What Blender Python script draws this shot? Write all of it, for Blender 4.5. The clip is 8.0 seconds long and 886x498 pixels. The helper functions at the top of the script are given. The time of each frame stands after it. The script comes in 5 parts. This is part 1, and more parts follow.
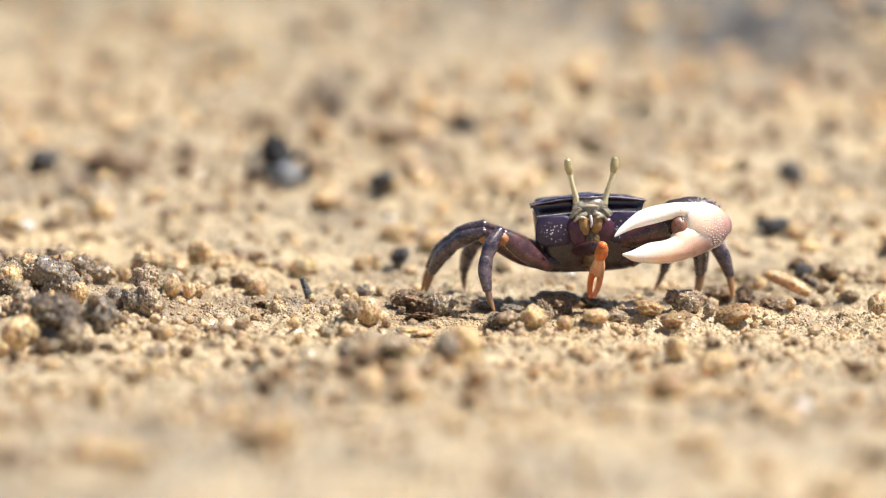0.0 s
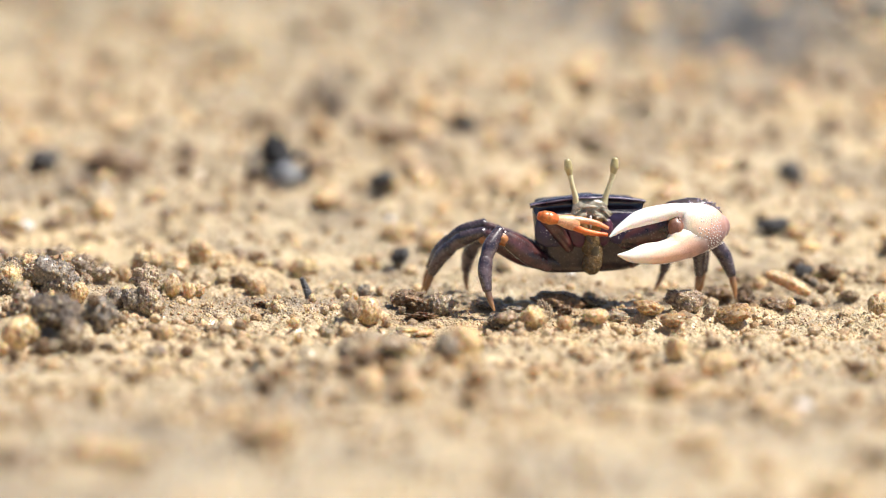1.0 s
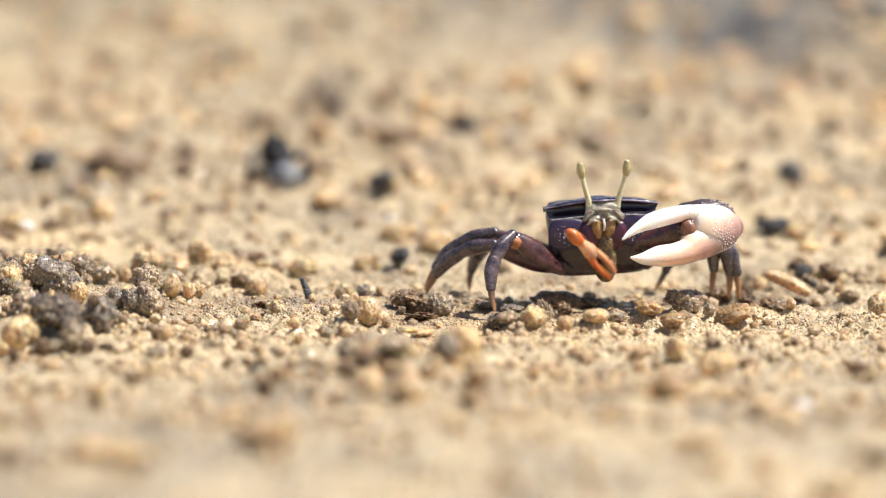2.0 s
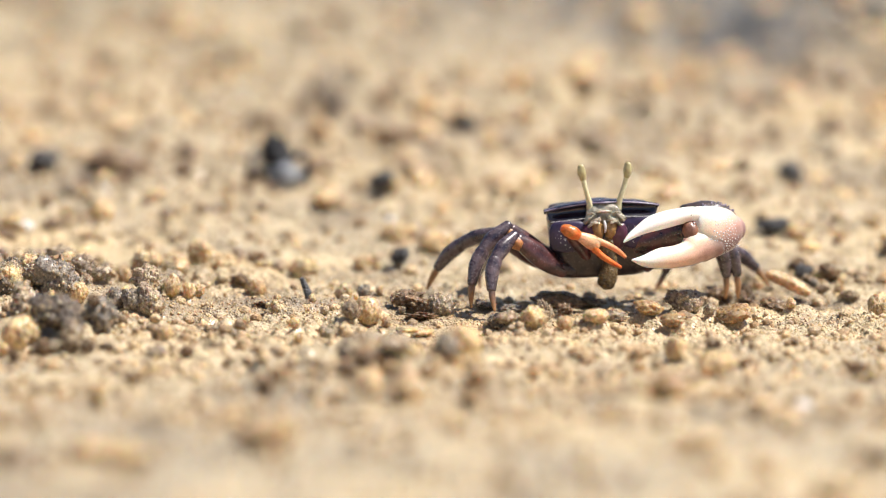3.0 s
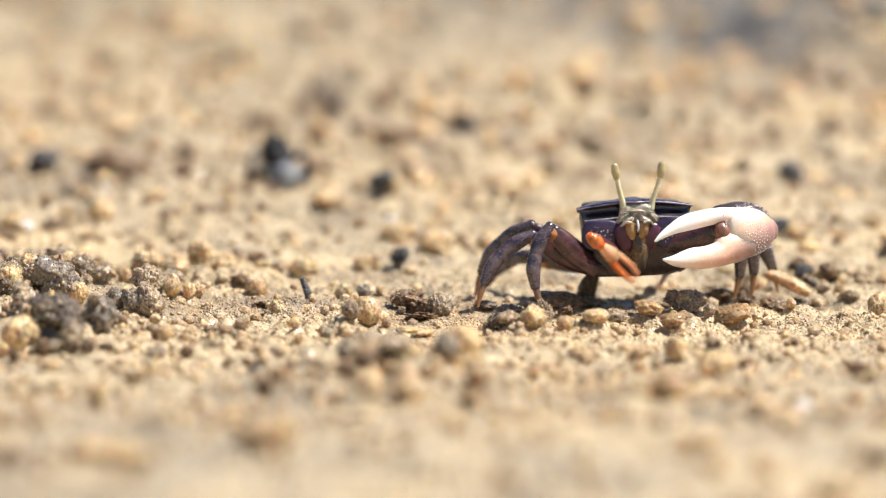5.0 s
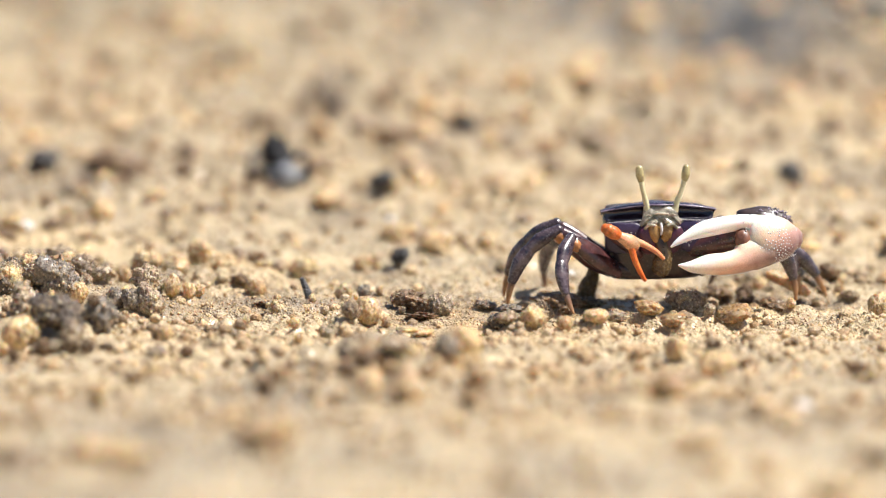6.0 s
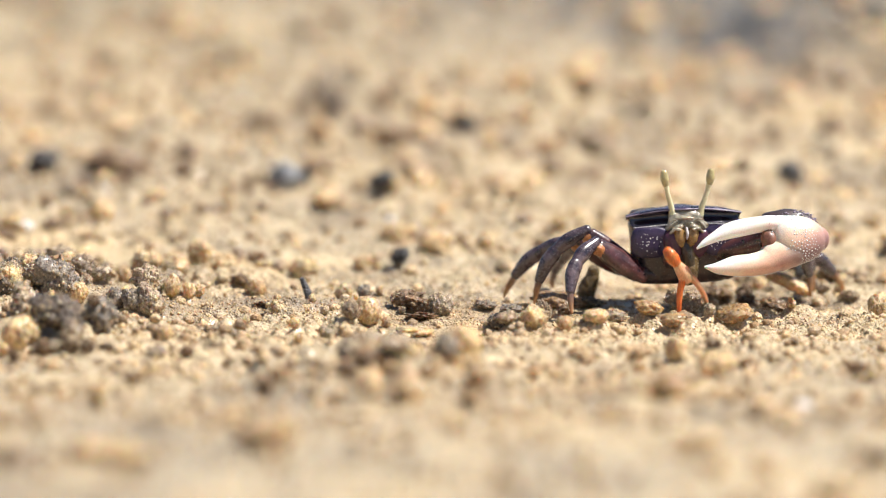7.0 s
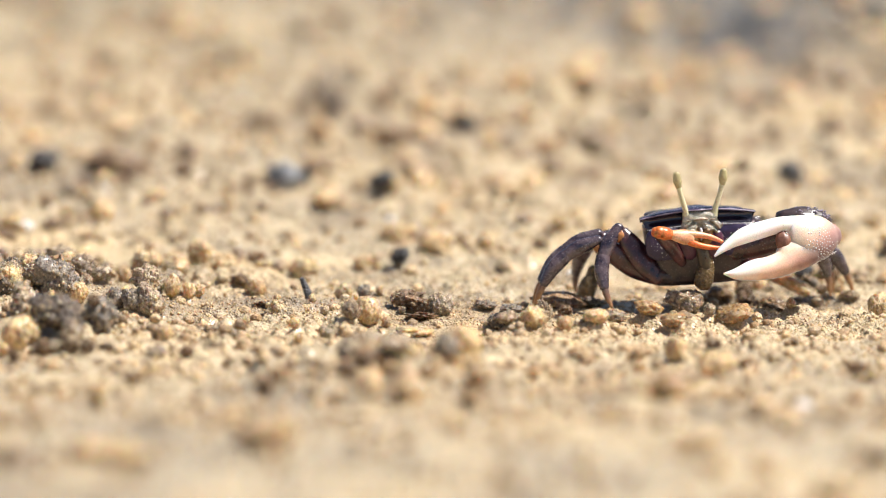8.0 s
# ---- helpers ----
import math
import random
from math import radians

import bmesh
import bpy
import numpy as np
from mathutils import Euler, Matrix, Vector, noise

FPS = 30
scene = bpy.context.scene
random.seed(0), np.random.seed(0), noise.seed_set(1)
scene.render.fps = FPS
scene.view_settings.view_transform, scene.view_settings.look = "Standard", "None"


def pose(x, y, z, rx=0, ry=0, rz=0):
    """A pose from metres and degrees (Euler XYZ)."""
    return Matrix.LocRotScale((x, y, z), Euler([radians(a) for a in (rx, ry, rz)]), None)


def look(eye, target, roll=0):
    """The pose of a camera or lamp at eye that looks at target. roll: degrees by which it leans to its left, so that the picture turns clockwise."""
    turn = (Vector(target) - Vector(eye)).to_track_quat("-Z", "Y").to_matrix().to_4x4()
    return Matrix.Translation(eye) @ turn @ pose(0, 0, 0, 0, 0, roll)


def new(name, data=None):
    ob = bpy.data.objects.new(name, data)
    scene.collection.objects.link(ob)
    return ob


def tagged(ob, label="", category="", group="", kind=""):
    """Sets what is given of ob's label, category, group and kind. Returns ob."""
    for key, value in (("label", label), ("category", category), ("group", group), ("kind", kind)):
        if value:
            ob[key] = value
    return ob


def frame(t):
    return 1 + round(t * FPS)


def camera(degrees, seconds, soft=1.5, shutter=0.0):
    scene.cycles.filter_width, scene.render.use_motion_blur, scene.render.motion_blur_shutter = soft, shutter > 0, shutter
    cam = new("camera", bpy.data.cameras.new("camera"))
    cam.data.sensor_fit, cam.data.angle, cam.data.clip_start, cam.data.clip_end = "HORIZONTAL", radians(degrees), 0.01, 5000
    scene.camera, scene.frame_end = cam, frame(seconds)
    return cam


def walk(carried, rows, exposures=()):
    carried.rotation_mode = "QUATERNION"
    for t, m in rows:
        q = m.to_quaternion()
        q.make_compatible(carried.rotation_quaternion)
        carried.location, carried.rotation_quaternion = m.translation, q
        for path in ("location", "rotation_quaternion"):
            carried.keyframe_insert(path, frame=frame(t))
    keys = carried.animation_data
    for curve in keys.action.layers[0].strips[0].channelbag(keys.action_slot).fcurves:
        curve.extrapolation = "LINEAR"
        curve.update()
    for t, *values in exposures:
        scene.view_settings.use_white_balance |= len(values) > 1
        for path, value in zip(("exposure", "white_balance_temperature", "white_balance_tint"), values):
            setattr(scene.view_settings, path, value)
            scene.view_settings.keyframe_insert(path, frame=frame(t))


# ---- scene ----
cam = camera(10.0, 8.0, soft=1.0, shutter=0.3)
EYE, AIM = (0.0, -1.4854, 0.20876), (0.0, 0.002, 0.014762)
walk(cam, [(0.0, look(EYE, AIM)), (8.0, look(EYE, AIM))])
# long lens, wide open, focused just before the animal
cam.data.dof.use_dof = True
cam.data.dof.focus_distance = 1.470
cam.data.dof.aperture_fstop = cam.data.lens / 1000 / 0.037

# ---- daylight ----
SUN_ELEV, SUN_AZ = radians(60), radians(-8)       # azimuth from +x, towards the viewer
sun_dir = Vector((math.cos(SUN_ELEV) * math.cos(SUN_AZ), math.cos(SUN_ELEV) * math.sin(SUN_AZ), math.sin(SUN_ELEV)))
world = bpy.data.worlds.new("sky")
scene.world = world
world.use_nodes = True
wn = world.node_tree
sky = wn.nodes.new("ShaderNodeTexSky")
sky.sky_type, sky.sun_disc = "NISHITA", False
sky.sun_elevation = SUN_ELEV
sky.sun_rotation = math.pi / 2 - SUN_AZ
back = wn.nodes["Background"]
wn.links.new(sky.outputs[0], back.inputs[0])
back.inputs[1].default_value = 0.058
sun = new("sun", bpy.data.lights.new("sun", "SUN"))
sun.data.energy, sun.data.angle, sun.data.color = 5.0, radians(0.5), (1.0, 0.965, 0.90)
sun.matrix_world = look(sun_dir * 5, (0, 0, 0))
scene.view_settings.exposure = 0.63


# ---- materials ----
def nodes_of(name):
    m = bpy.data.materials.new(name)
    m.use_nodes = True
    nt = m.node_tree
    return m, nt, nt.nodes["Principled BSDF"]


def noise_node(nt, scale, detail=4.0, rough=0.55, coords=None):
    n = nt.nodes.new("ShaderNodeTexNoise")
    n.inputs["Scale"].default_value, n.inputs["Detail"].default_value, n.inputs["Roughness"].default_value = scale, detail, rough
    if coords:
        nt.links.new(coords, n.inputs["Vector"])
    return n


def ramp_node(nt, fac, stops):
    r = nt.nodes.new("ShaderNodeValToRGB")
    e = r.color_ramp.elements
    while len(e) < len(stops):
        e.new(0.5)
    for el, (p, c) in zip(e, stops):
        el.position, el.color = p, (*c, 1)
    nt.links.new(fac, r.inputs[0])
    return r


def mix_node(nt, fac, a, b, kind="MIX"):
    m = nt.nodes.new("ShaderNodeMix")
    m.data_type, m.blend_type = "RGBA", kind
    if isinstance(fac, float):
        m.inputs[0].default_value = fac
    else:
        nt.links.new(fac, m.inputs[0])
    for i, v in ((6, a), (7, b)):
        if isinstance(v, tuple):
            m.inputs[i].default_value = (*v, 1)
        else:
            nt.links.new(v, m.inputs[i])
    return m.outputs[2]


def bump_node(nt, bsdf, layers):
    last = None
    for out, strength, dist in layers:
        b = nt.nodes.new("ShaderNodeBump")
        b.inputs["Strength"].default_value, b.inputs["Distance"].default_value = strength, dist
        nt.links.new(out, b.inputs["Height"])
        if last:
            nt.links.new(last.outputs[0], b.inputs["Normal"])
        last = b
    nt.links.new(last.outputs[0], bsdf.inputs["Normal"])


def earth(name, light, mid, dark, rough=(0.28, 0.75), patch=9.0, glow=0.0, coat=0.0, knobs=0.5, per_object=False, grain=1600.0, stains_and_shade=(), islands=False, relief_k=1.0, deep=0.002):
    """Damp sand or mud: patches, grains of several colours, wet glints."""
    m, nt, b = nodes_of(name)
    tc = nt.nodes.new("ShaderNodeTexCoord")
    co = tc.outputs["Object"]
    big = noise_node(nt, patch, 5, 0.6, co)
    med = noise_node(nt, patch * 14, 5, 0.65, co)
    fine = noise_node(nt, grain, 3, 0.6, co)
    vor = nt.nodes.new("ShaderNodeTexVoronoi")
    vor.inputs["Scale"].default_value = grain * 0.9
    nt.links.new(co, vor.inputs["Vector"])
    base = ramp_node(nt, med.outputs[0], [(0.32, dark), (0.46, mid), (0.64, light)]).outputs[0]
    tint = ramp_node(nt, big.outputs[0], [(0.34, (0.62, 0.63, 0.68)), (0.50, (1.0, 1.0, 1.0)), (0.68, (1.08, 1.02, 0.92))]).outputs[0]
    base = mix_node(nt, 0.85, base, tint, "MULTIPLY")
    blotch = noise_node(nt, patch * 4.2, 4, 0.55, co)
    base = mix_node(nt, 0.9, base, ramp_node(nt, blotch.outputs[0], [(0.34, (0.70, 0.69, 0.68)), (0.47, (1.0, 1.0, 1.0)), (0.64, (1.10, 1.09, 1.04))]).outputs[0], "MULTIPLY")
    sep = nt.nodes.new("ShaderNodeSeparateColor")
    nt.links.new(vor.outputs["Color"], sep.inputs[0])
    grains = ramp_node(nt, sep.outputs[0], [(0.0, (0.45, 0.40, 0.36)), (0.25, (0.9, 0.86, 0.8)), (0.7, (1.05, 1.0, 0.95)), (1.0, (1.5, 1.45, 1.35))]).outputs[0]
    base = mix_node(nt, 0.6, base, grains, "MULTIPLY")
    for cx, cy, rx, ry, colour, amount in stains_and_shade:
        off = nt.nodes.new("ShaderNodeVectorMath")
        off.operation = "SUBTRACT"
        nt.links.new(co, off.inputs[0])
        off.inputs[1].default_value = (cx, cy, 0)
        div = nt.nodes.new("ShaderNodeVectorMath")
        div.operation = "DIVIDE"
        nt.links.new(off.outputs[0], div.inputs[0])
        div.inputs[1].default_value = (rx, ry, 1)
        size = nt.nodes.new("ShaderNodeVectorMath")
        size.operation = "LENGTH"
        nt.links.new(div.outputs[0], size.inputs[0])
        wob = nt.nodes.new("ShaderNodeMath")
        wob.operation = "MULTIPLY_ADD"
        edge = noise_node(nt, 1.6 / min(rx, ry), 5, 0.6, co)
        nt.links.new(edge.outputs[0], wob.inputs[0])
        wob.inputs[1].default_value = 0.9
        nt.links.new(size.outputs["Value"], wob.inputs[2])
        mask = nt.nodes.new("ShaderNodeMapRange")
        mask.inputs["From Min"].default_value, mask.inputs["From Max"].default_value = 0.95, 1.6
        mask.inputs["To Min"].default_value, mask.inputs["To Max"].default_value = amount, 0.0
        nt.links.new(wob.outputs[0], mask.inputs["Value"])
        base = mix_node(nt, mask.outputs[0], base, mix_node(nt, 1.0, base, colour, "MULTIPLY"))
    if per_object:
        info = nt.nodes.new("ShaderNodeNewGeometry" if islands else "ShaderNodeObjectInfo")
        var = ramp_node(nt, info.outputs["Random Per Island" if islands else "Random"], [(0.0, (0.55, 0.49, 0.44)), (0.22, (0.90, 0.87, 0.83)), (0.6, (1.02, 1.02, 1.0)), (1.0, (1.18, 1.14, 1.05))]).outputs[0]
        base = mix_node(nt, 1.0, base, var, "MULTIPLY")
    nt.links.new(base, b.inputs["Base Color"])
    wet = noise_node(nt, patch * 5, 3, 0.6, co)
    rr = nt.nodes.new("ShaderNodeMapRange")
    rr.inputs["From Min"].default_value, rr.inputs["From Max"].default_value = 0.38, 0.62
    rr.inputs["To Min"].default_value, rr.inputs["To Max"].default_value = rough
    nt.links.new(wet.outputs[0], rr.inputs["Value"])
    shiny = nt.nodes.new("ShaderNodeMath")
    shiny.operation = "GREATER_THAN"
    shiny.inputs[1].default_value = 0.72
    nt.links.new(sep.outputs[1], shiny.inputs[0])
    gl = nt.nodes.new("ShaderNodeMix")
    nt.links.new(shiny.outputs[0], gl.inputs[0])
    nt.links.new(rr.outputs[0], gl.inputs[2])
    gl.inputs[3].default_value = 0.14
    nt.links.new(gl.outputs[0], b.inputs["Roughness"])
    b.inputs["Specular IOR Level"].default_value = 0.5
    b.inputs["Coat Weight"].default_value, b.inputs["Coat Roughness"].default_value = coat, 0.16
    if glow:
        b.inputs["Subsurface Weight"].default_value, b.inputs["Subsurface Scale"].default_value = glow, deep
        b.inputs["Subsurface Radius"].default_value = (1.0, 0.48, 0.18)
    coarse = nt.nodes.new("ShaderNodeTexVoronoi")
    coarse.inputs["Scale"].default_value = grain * 0.42
    nt.links.new(co, coarse.inputs["Vector"])
    bump_node(nt, b, [(coarse.outputs["Distance"], knobs * relief_k, 0.0008), (med.outputs[0], 0.4, 0.0012), (fine.outputs[0], 0.7 * relief_k, 0.0005), (vor.outputs["Distance"], 0.9 * relief_k, 0.0006)])
    return m


# last entry: the pit's dark mud plus its shade, put into the colour
SAND = earth("damp_sand", (0.615, 0.502, 0.345), (0.505, 0.402, 0.262), (0.30, 0.234, 0.156), patch=8.0, coat=0.25, glow=0.15, deep=0.002, relief_k=0.95,
             stains_and_shade=[(-0.02, -0.014, 0.10, 0.028, (0.66, 0.63, 0.64), 0.85), (0.099, 0.553, 0.13, 0.14, (0.42, 0.47, 0.61), 0.85), (0.116, 0.476, 0.027, 0.11, (0.50, 0.54, 0.64), 0.9),
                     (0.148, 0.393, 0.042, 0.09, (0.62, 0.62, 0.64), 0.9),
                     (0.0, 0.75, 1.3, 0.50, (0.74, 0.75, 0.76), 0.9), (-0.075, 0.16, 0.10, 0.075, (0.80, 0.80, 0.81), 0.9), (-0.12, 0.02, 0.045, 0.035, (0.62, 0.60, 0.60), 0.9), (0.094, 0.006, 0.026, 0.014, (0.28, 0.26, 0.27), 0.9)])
PELLET = earth("sand_pellet", (0.76, 0.61, 0.42), (0.60, 0.43, 0.235), (0.34, 0.19, 0.068), rough=(0.22, 0.55), glow=0.65, deep=0.004, relief_k=0.4, coat=0.25, knobs=0.25, patch=40.0, per_object=True)
LOOSE_PELLET = earth("loose_sand_pellet", (0.76, 0.61, 0.42), (0.60, 0.43, 0.235), (0.34, 0.19, 0.068), rough=(0.22, 0.55), glow=0.65, deep=0.004, relief_k=0.4, coat=0.25, knobs=0.25, patch=40.0, per_object=True, islands=True)
GREY_CLUMP = earth("grey_sandy_clump", (0.62, 0.50, 0.385), (0.43, 0.335, 0.25), (0.17, 0.115, 0.078), rough=(0.12, 0.45), glow=0.4, deep=0.003, relief_k=0.7, coat=0.35, patch=40.0, per_object=True)
DARK_MUD = earth("dark_mud", (0.36, 0.245, 0.155), (0.20, 0.127, 0.074), (0.075, 0.046, 0.028), rough=(0.2, 0.5), glow=0.25, relief_k=0.7, coat=0.12, patch=40.0, per_object=True)
LOOSE_DARK = earth("loose_dark_mud", (0.36, 0.245, 0.155), (0.20, 0.127, 0.074), (0.075, 0.046, 0.028), rough=(0.2, 0.5), glow=0.25, relief_k=0.7, coat=0.12, patch=40.0, per_object=True, islands=True)
MID_MUD = earth("grey_mud", (0.40, 0.345, 0.30), (0.235, 0.20, 0.178), (0.11, 0.092, 0.082), rough=(0.15, 0.5), glow=0.15, relief_k=0.7, coat=0.3, patch=40.0, per_object=True)
BROWN_PELLET = earth("amber_pellet", (0.53, 0.38, 0.22), (0.36, 0.225, 0.105), (0.19, 0.10, 0.038), rough=(0.15, 0.45), glow=0.6, deep=0.004, relief_k=0.3, coat=0.3, knobs=0.2, patch=50.0, per_object=True)
BLACK_MUD = earth("black_mud", (0.15, 0.145, 0.15), (0.09, 0.088, 0.095), (0.045, 0.044, 0.05), rough=(0.3, 0.6), patch=40.0)
STONE_GREY = earth("blue_grey_stone", (0.54, 0.57, 0.63), (0.40, 0.43, 0.50), (0.16, 0.18, 0.25), rough=(0.2, 0.5), patch=60.0)


def shell_mat(name, c1, c2, rough=0.25, scale=260.0, coat=0.25, bump=0.3, sss=0.0, specks=0.0, gleam=0.1):
    """Hard, moist crab shell: two mottled colours under a clear coat."""
    m, nt, b = nodes_of(name)
    co = nt.nodes.new("ShaderNodeTexCoord").outputs["Object"]
    n1, n2 = noise_node(nt, scale, 5, 0.6, co), noise_node(nt, scale * 9, 3, 0.6, co)
    base = ramp_node(nt, n1.outputs[0], [(0.36, c1), (0.64, c2)]).outputs[0]
    spec = ramp_node(nt, n2.outputs[0], [(0.38, (0.72, 0.7, 0.7)), (0.62, (1.15, 1.15, 1.15))]).outputs[0]
    base = mix_node(nt, 0.7, base, spec, "MULTIPLY")
    if specks:
        dots = nt.nodes.new("ShaderNodeTexVoronoi")
        dots.inputs["Scale"].default_value = 1100
        nt.links.new(co, dots.inputs["Vector"])
        near = nt.nodes.new("ShaderNodeMapRange")
        near.inputs["From Min"].default_value, near.inputs["From Max"].default_value = 0.12, 0.26
        near.inputs["To Min"].default_value, near.inputs["To Max"].default_value = specks, 0.0
        nt.links.new(dots.outputs["Distance"], near.inputs["Value"])
        base = mix_node(nt, near.outputs[0], base, (0.34, 0.29, 0.30))
    nt.links.new(base, b.inputs["Base Color"])
    rr = nt.nodes.new("ShaderNodeMapRange")
    rr.inputs["To Min"].default_value, rr.inputs["To Max"].default_value = rough * 0.7, rough * 1.7
    nt.links.new(n1.outputs[0], rr.inputs["Value"])
    nt.links.new(rr.outputs[0], b.inputs["Roughness"])
    b.inputs["Coat Weight"].default_value, b.inputs["Coat Roughness"].default_value = coat, gleam
    b.inputs["Specular IOR Level"].default_value = 0.5
    if sss:
        b.inputs["Subsurface Weight"].default_value, b.inputs["Subsurface Scale"].default_value = sss, 0.0012
        b.inputs["Subsurface Radius"].default_value = (1.0, 0.5, 0.3)
    bump_node(nt, b, [(n1.outputs[0], bump, 0.0006), (n2.outputs[0], bump, 0.0002)])
    return m


def tip_mat(name):
    """Leg tip that fades from grey-violet into tan."""
    m = shell_mat(name, (0.38, 0.18, 0.065), (0.58, 0.32, 0.14), 0.3, coat=0.5, sss=0.3)
    nt = m.node_tree
    b = nt.nodes["Principled BSDF"]
    old = b.inputs["Base Color"].links[0].from_socket
    xyz = nt.nodes.new("ShaderNodeSeparateXYZ")
    nt.links.new(nt.nodes["Texture Coordinate"].outputs["Object"], xyz.inputs[0])
    mr = nt.nodes.new("ShaderNodeMapRange")
    mr.inputs["From Min"].default_value, mr.inputs["From Max"].default_value = 0.0172, 0.0248
    nt.links.new(xyz.outputs[0], mr.inputs["Value"])
    nt.links.new(mix_node(nt, mr.outputs[0], (0.075, 0.050, 0.058), old), b.inputs["Base Color"])
    return m


CARAPACE = shell_mat("dark_violet_shell", (0.022, 0.014, 0.032), (0.060, 0.040, 0.085), 0.22)
RIM = shell_mat("pale_violet_rim", (0.20, 0.16, 0.24), (0.36, 0.30, 0.38), 0.3)
BODY = shell_mat("brown_violet_shell", (0.016, 0.009, 0.012), (0.062, 0.034, 0.030), 0.35, specks=0.2, coat=0.6, gleam=0.2)
DARK_SHELL = shell_mat("black_shell", (0.012, 0.012, 0.014), (0.028, 0.026, 0.03), 0.6, coat=0.05)
SOCKET = shell_mat("black_violet_hollow", (0.008, 0.005, 0.012), (0.022, 0.014, 0.032), 0.16, coat=0.9, gleam=0.15)
CHEEK = shell_mat("purple_shell", (0.022, 0.014, 0.046), (0.048, 0.028, 0.080), 0.3)
MAGENTA = shell_mat("wine_red_shell", (0.060, 0.015, 0.036), (0.11, 0.030, 0.060), 0.3)
LEG = shell_mat("grey_violet_leg", (0.024, 0.015, 0.025), (0.125, 0.085, 0.092), 0.22, coat=1.0, specks=0.35, gleam=0.2, bump=0.22)
LEG_UPPER = shell_mat("maroon_leg", (0.020, 0.007, 0.010), (0.115, 0.034, 0.032), 0.25, coat=0.8, specks=0.3, gleam=0.2, bump=0.22)
JOINT = shell_mat("orange_joint", (0.30, 0.10, 0.03), (0.56, 0.24, 0.08), 0.3, coat=0.5, sss=0.3)
LEG_TIP = tip_mat("grey_to_tan_leg_tip")

ORANGE = shell_mat("orange_shell", (0.66, 0.125, 0.022), (0.80, 0.24, 0.06), 0.28, sss=0.7)
PEACH = shell_mat("peach_shell", (0.72, 0.30, 0.14), (0.84, 0.48, 0.28), 0.3, sss=0.7)
CREAM = shell_mat("cream_stalk", (0.66, 0.60, 0.36), (0.76, 0.70, 0.46), 0.35, sss=0.1)
EYE_MAT = shell_mat("olive_eye", (0.40, 0.33, 0.15), (0.54, 0.45, 0.22), 0.18, coat=0.9)
PALE = shell_mat("pale_mouth_skin", (0.17, 0.15, 0.105), (0.56, 0.50, 0.39), 0.12, scale=420.0, coat=1.0, bump=0.7, sss=0.4, gleam=0.08)
HINGE = shell_mat("red_brown_hinge", (0.11, 0.042, 0.026), (0.24, 0.10, 0.06), 0.35)
AMBER = shell_mat("amber_mouthpart", (0.26, 0.14, 0.045), (0.44, 0.27, 0.10), 0.2)
CHIN = shell_mat("brown_mouth_skin", (0.030, 0.020, 0.013), (0.085, 0.062, 0.036), 0.25, coat=0.4, sss=0.2)
GRAIN_WHITE = shell_mat("white_granule", (0.66, 0.62, 0.64), (0.8, 0.78, 0.78), 0.3)
CHIP = shell_mat("white_shell_chip", (0.75, 0.73, 0.70), (0.85, 0.84, 0.82), 0.1, coat=1.0)
PELLET_WET = earth("wet_mud_pellet", (0.19, 0.135, 0.07), (0.15, 0.104, 0.052), (0.10, 0.07, 0.036), rough=(0.12, 0.4), glow=0.3, relief_k=0.35, patch=120.0)


def claw_mat(name):
    """White fingers that turn peach and then violet towards the wrist."""
    m, nt, b = nodes_of(name)
    co = nt.nodes.new("ShaderNodeTexCoord").outputs["Object"]
    xyz = nt.nodes.new("ShaderNodeSeparateXYZ")
    nt.links.new(co, xyz.inputs[0])
    n1, n2 = noise_node(nt, 300, 5, 0.6, co), noise_node(nt, 2600, 3, 0.6, co)
    # height term: pigment, plus the bright lit top put into the colour
    pos = nt.nodes.new("ShaderNodeMath")
    pos.operation = "MULTIPLY_ADD"
    nt.links.new(xyz.outputs[2], pos.inputs[0])
    pos.inputs[1].default_value = -1.6
    nt.links.new(xyz.outputs[0], pos.inputs[2])
    wob = nt.nodes.new("ShaderNodeMath")
    wob.operation = "MULTIPLY_ADD"
    nt.links.new(n1.outputs[0], wob.inputs[0])
    wob.inputs[1].default_value = 0.007
    nt.links.new(pos.outputs[0], wob.inputs[2])
    mr = nt.nodes.new("ShaderNodeMapRange")
    mr.inputs["From Min"].default_value, mr.inputs["From Max"].default_value = -0.020, 0.018
    nt.links.new(wob.outputs[0], mr.inputs["Value"])
    base = ramp_node(nt, mr.outputs[0], [(0.0, (0.90, 0.87, 0.83)), (0.26, (0.90, 0.82, 0.73)), (0.42, (0.90, 0.67, 0.50)),
                                         (0.57, (0.78, 0.49, 0.36)), (0.69, (0.54, 0.31, 0.25)), (0.84, (0.27, 0.15, 0.15))]).outputs[0]
    spec = ramp_node(nt, n2.outputs[0], [(0.36, (0.8, 0.76, 0.78)), (0.6, (1.04, 1.04, 1.04))]).outputs[0]
    nt.links.new(mix_node(nt, 0.6, base, spec, "MULTIPLY"), b.inputs["Base Color"])
    b.inputs["Roughness"].default_value = 0.34
    b.inputs["Coat Weight"].default_value, b.inputs["Coat Roughness"].default_value = 0.4, 0.2
    b.inputs["Subsurface Weight"].default_value, b.inputs["Subsurface Scale"].default_value = 0.55, 0.003
    b.inputs["Subsurface Radius"].default_value = (1.0, 0.5, 0.3)
    bump_node(nt, b, [(n1.outputs[0], 0.2, 0.0006), (n2.outputs[0], 0.2, 0.0002)])
    return m


CLAW = claw_mat("white_peach_claw")

# ---- mesh tools (millimetres in, metres out) ----
MM = 0.001


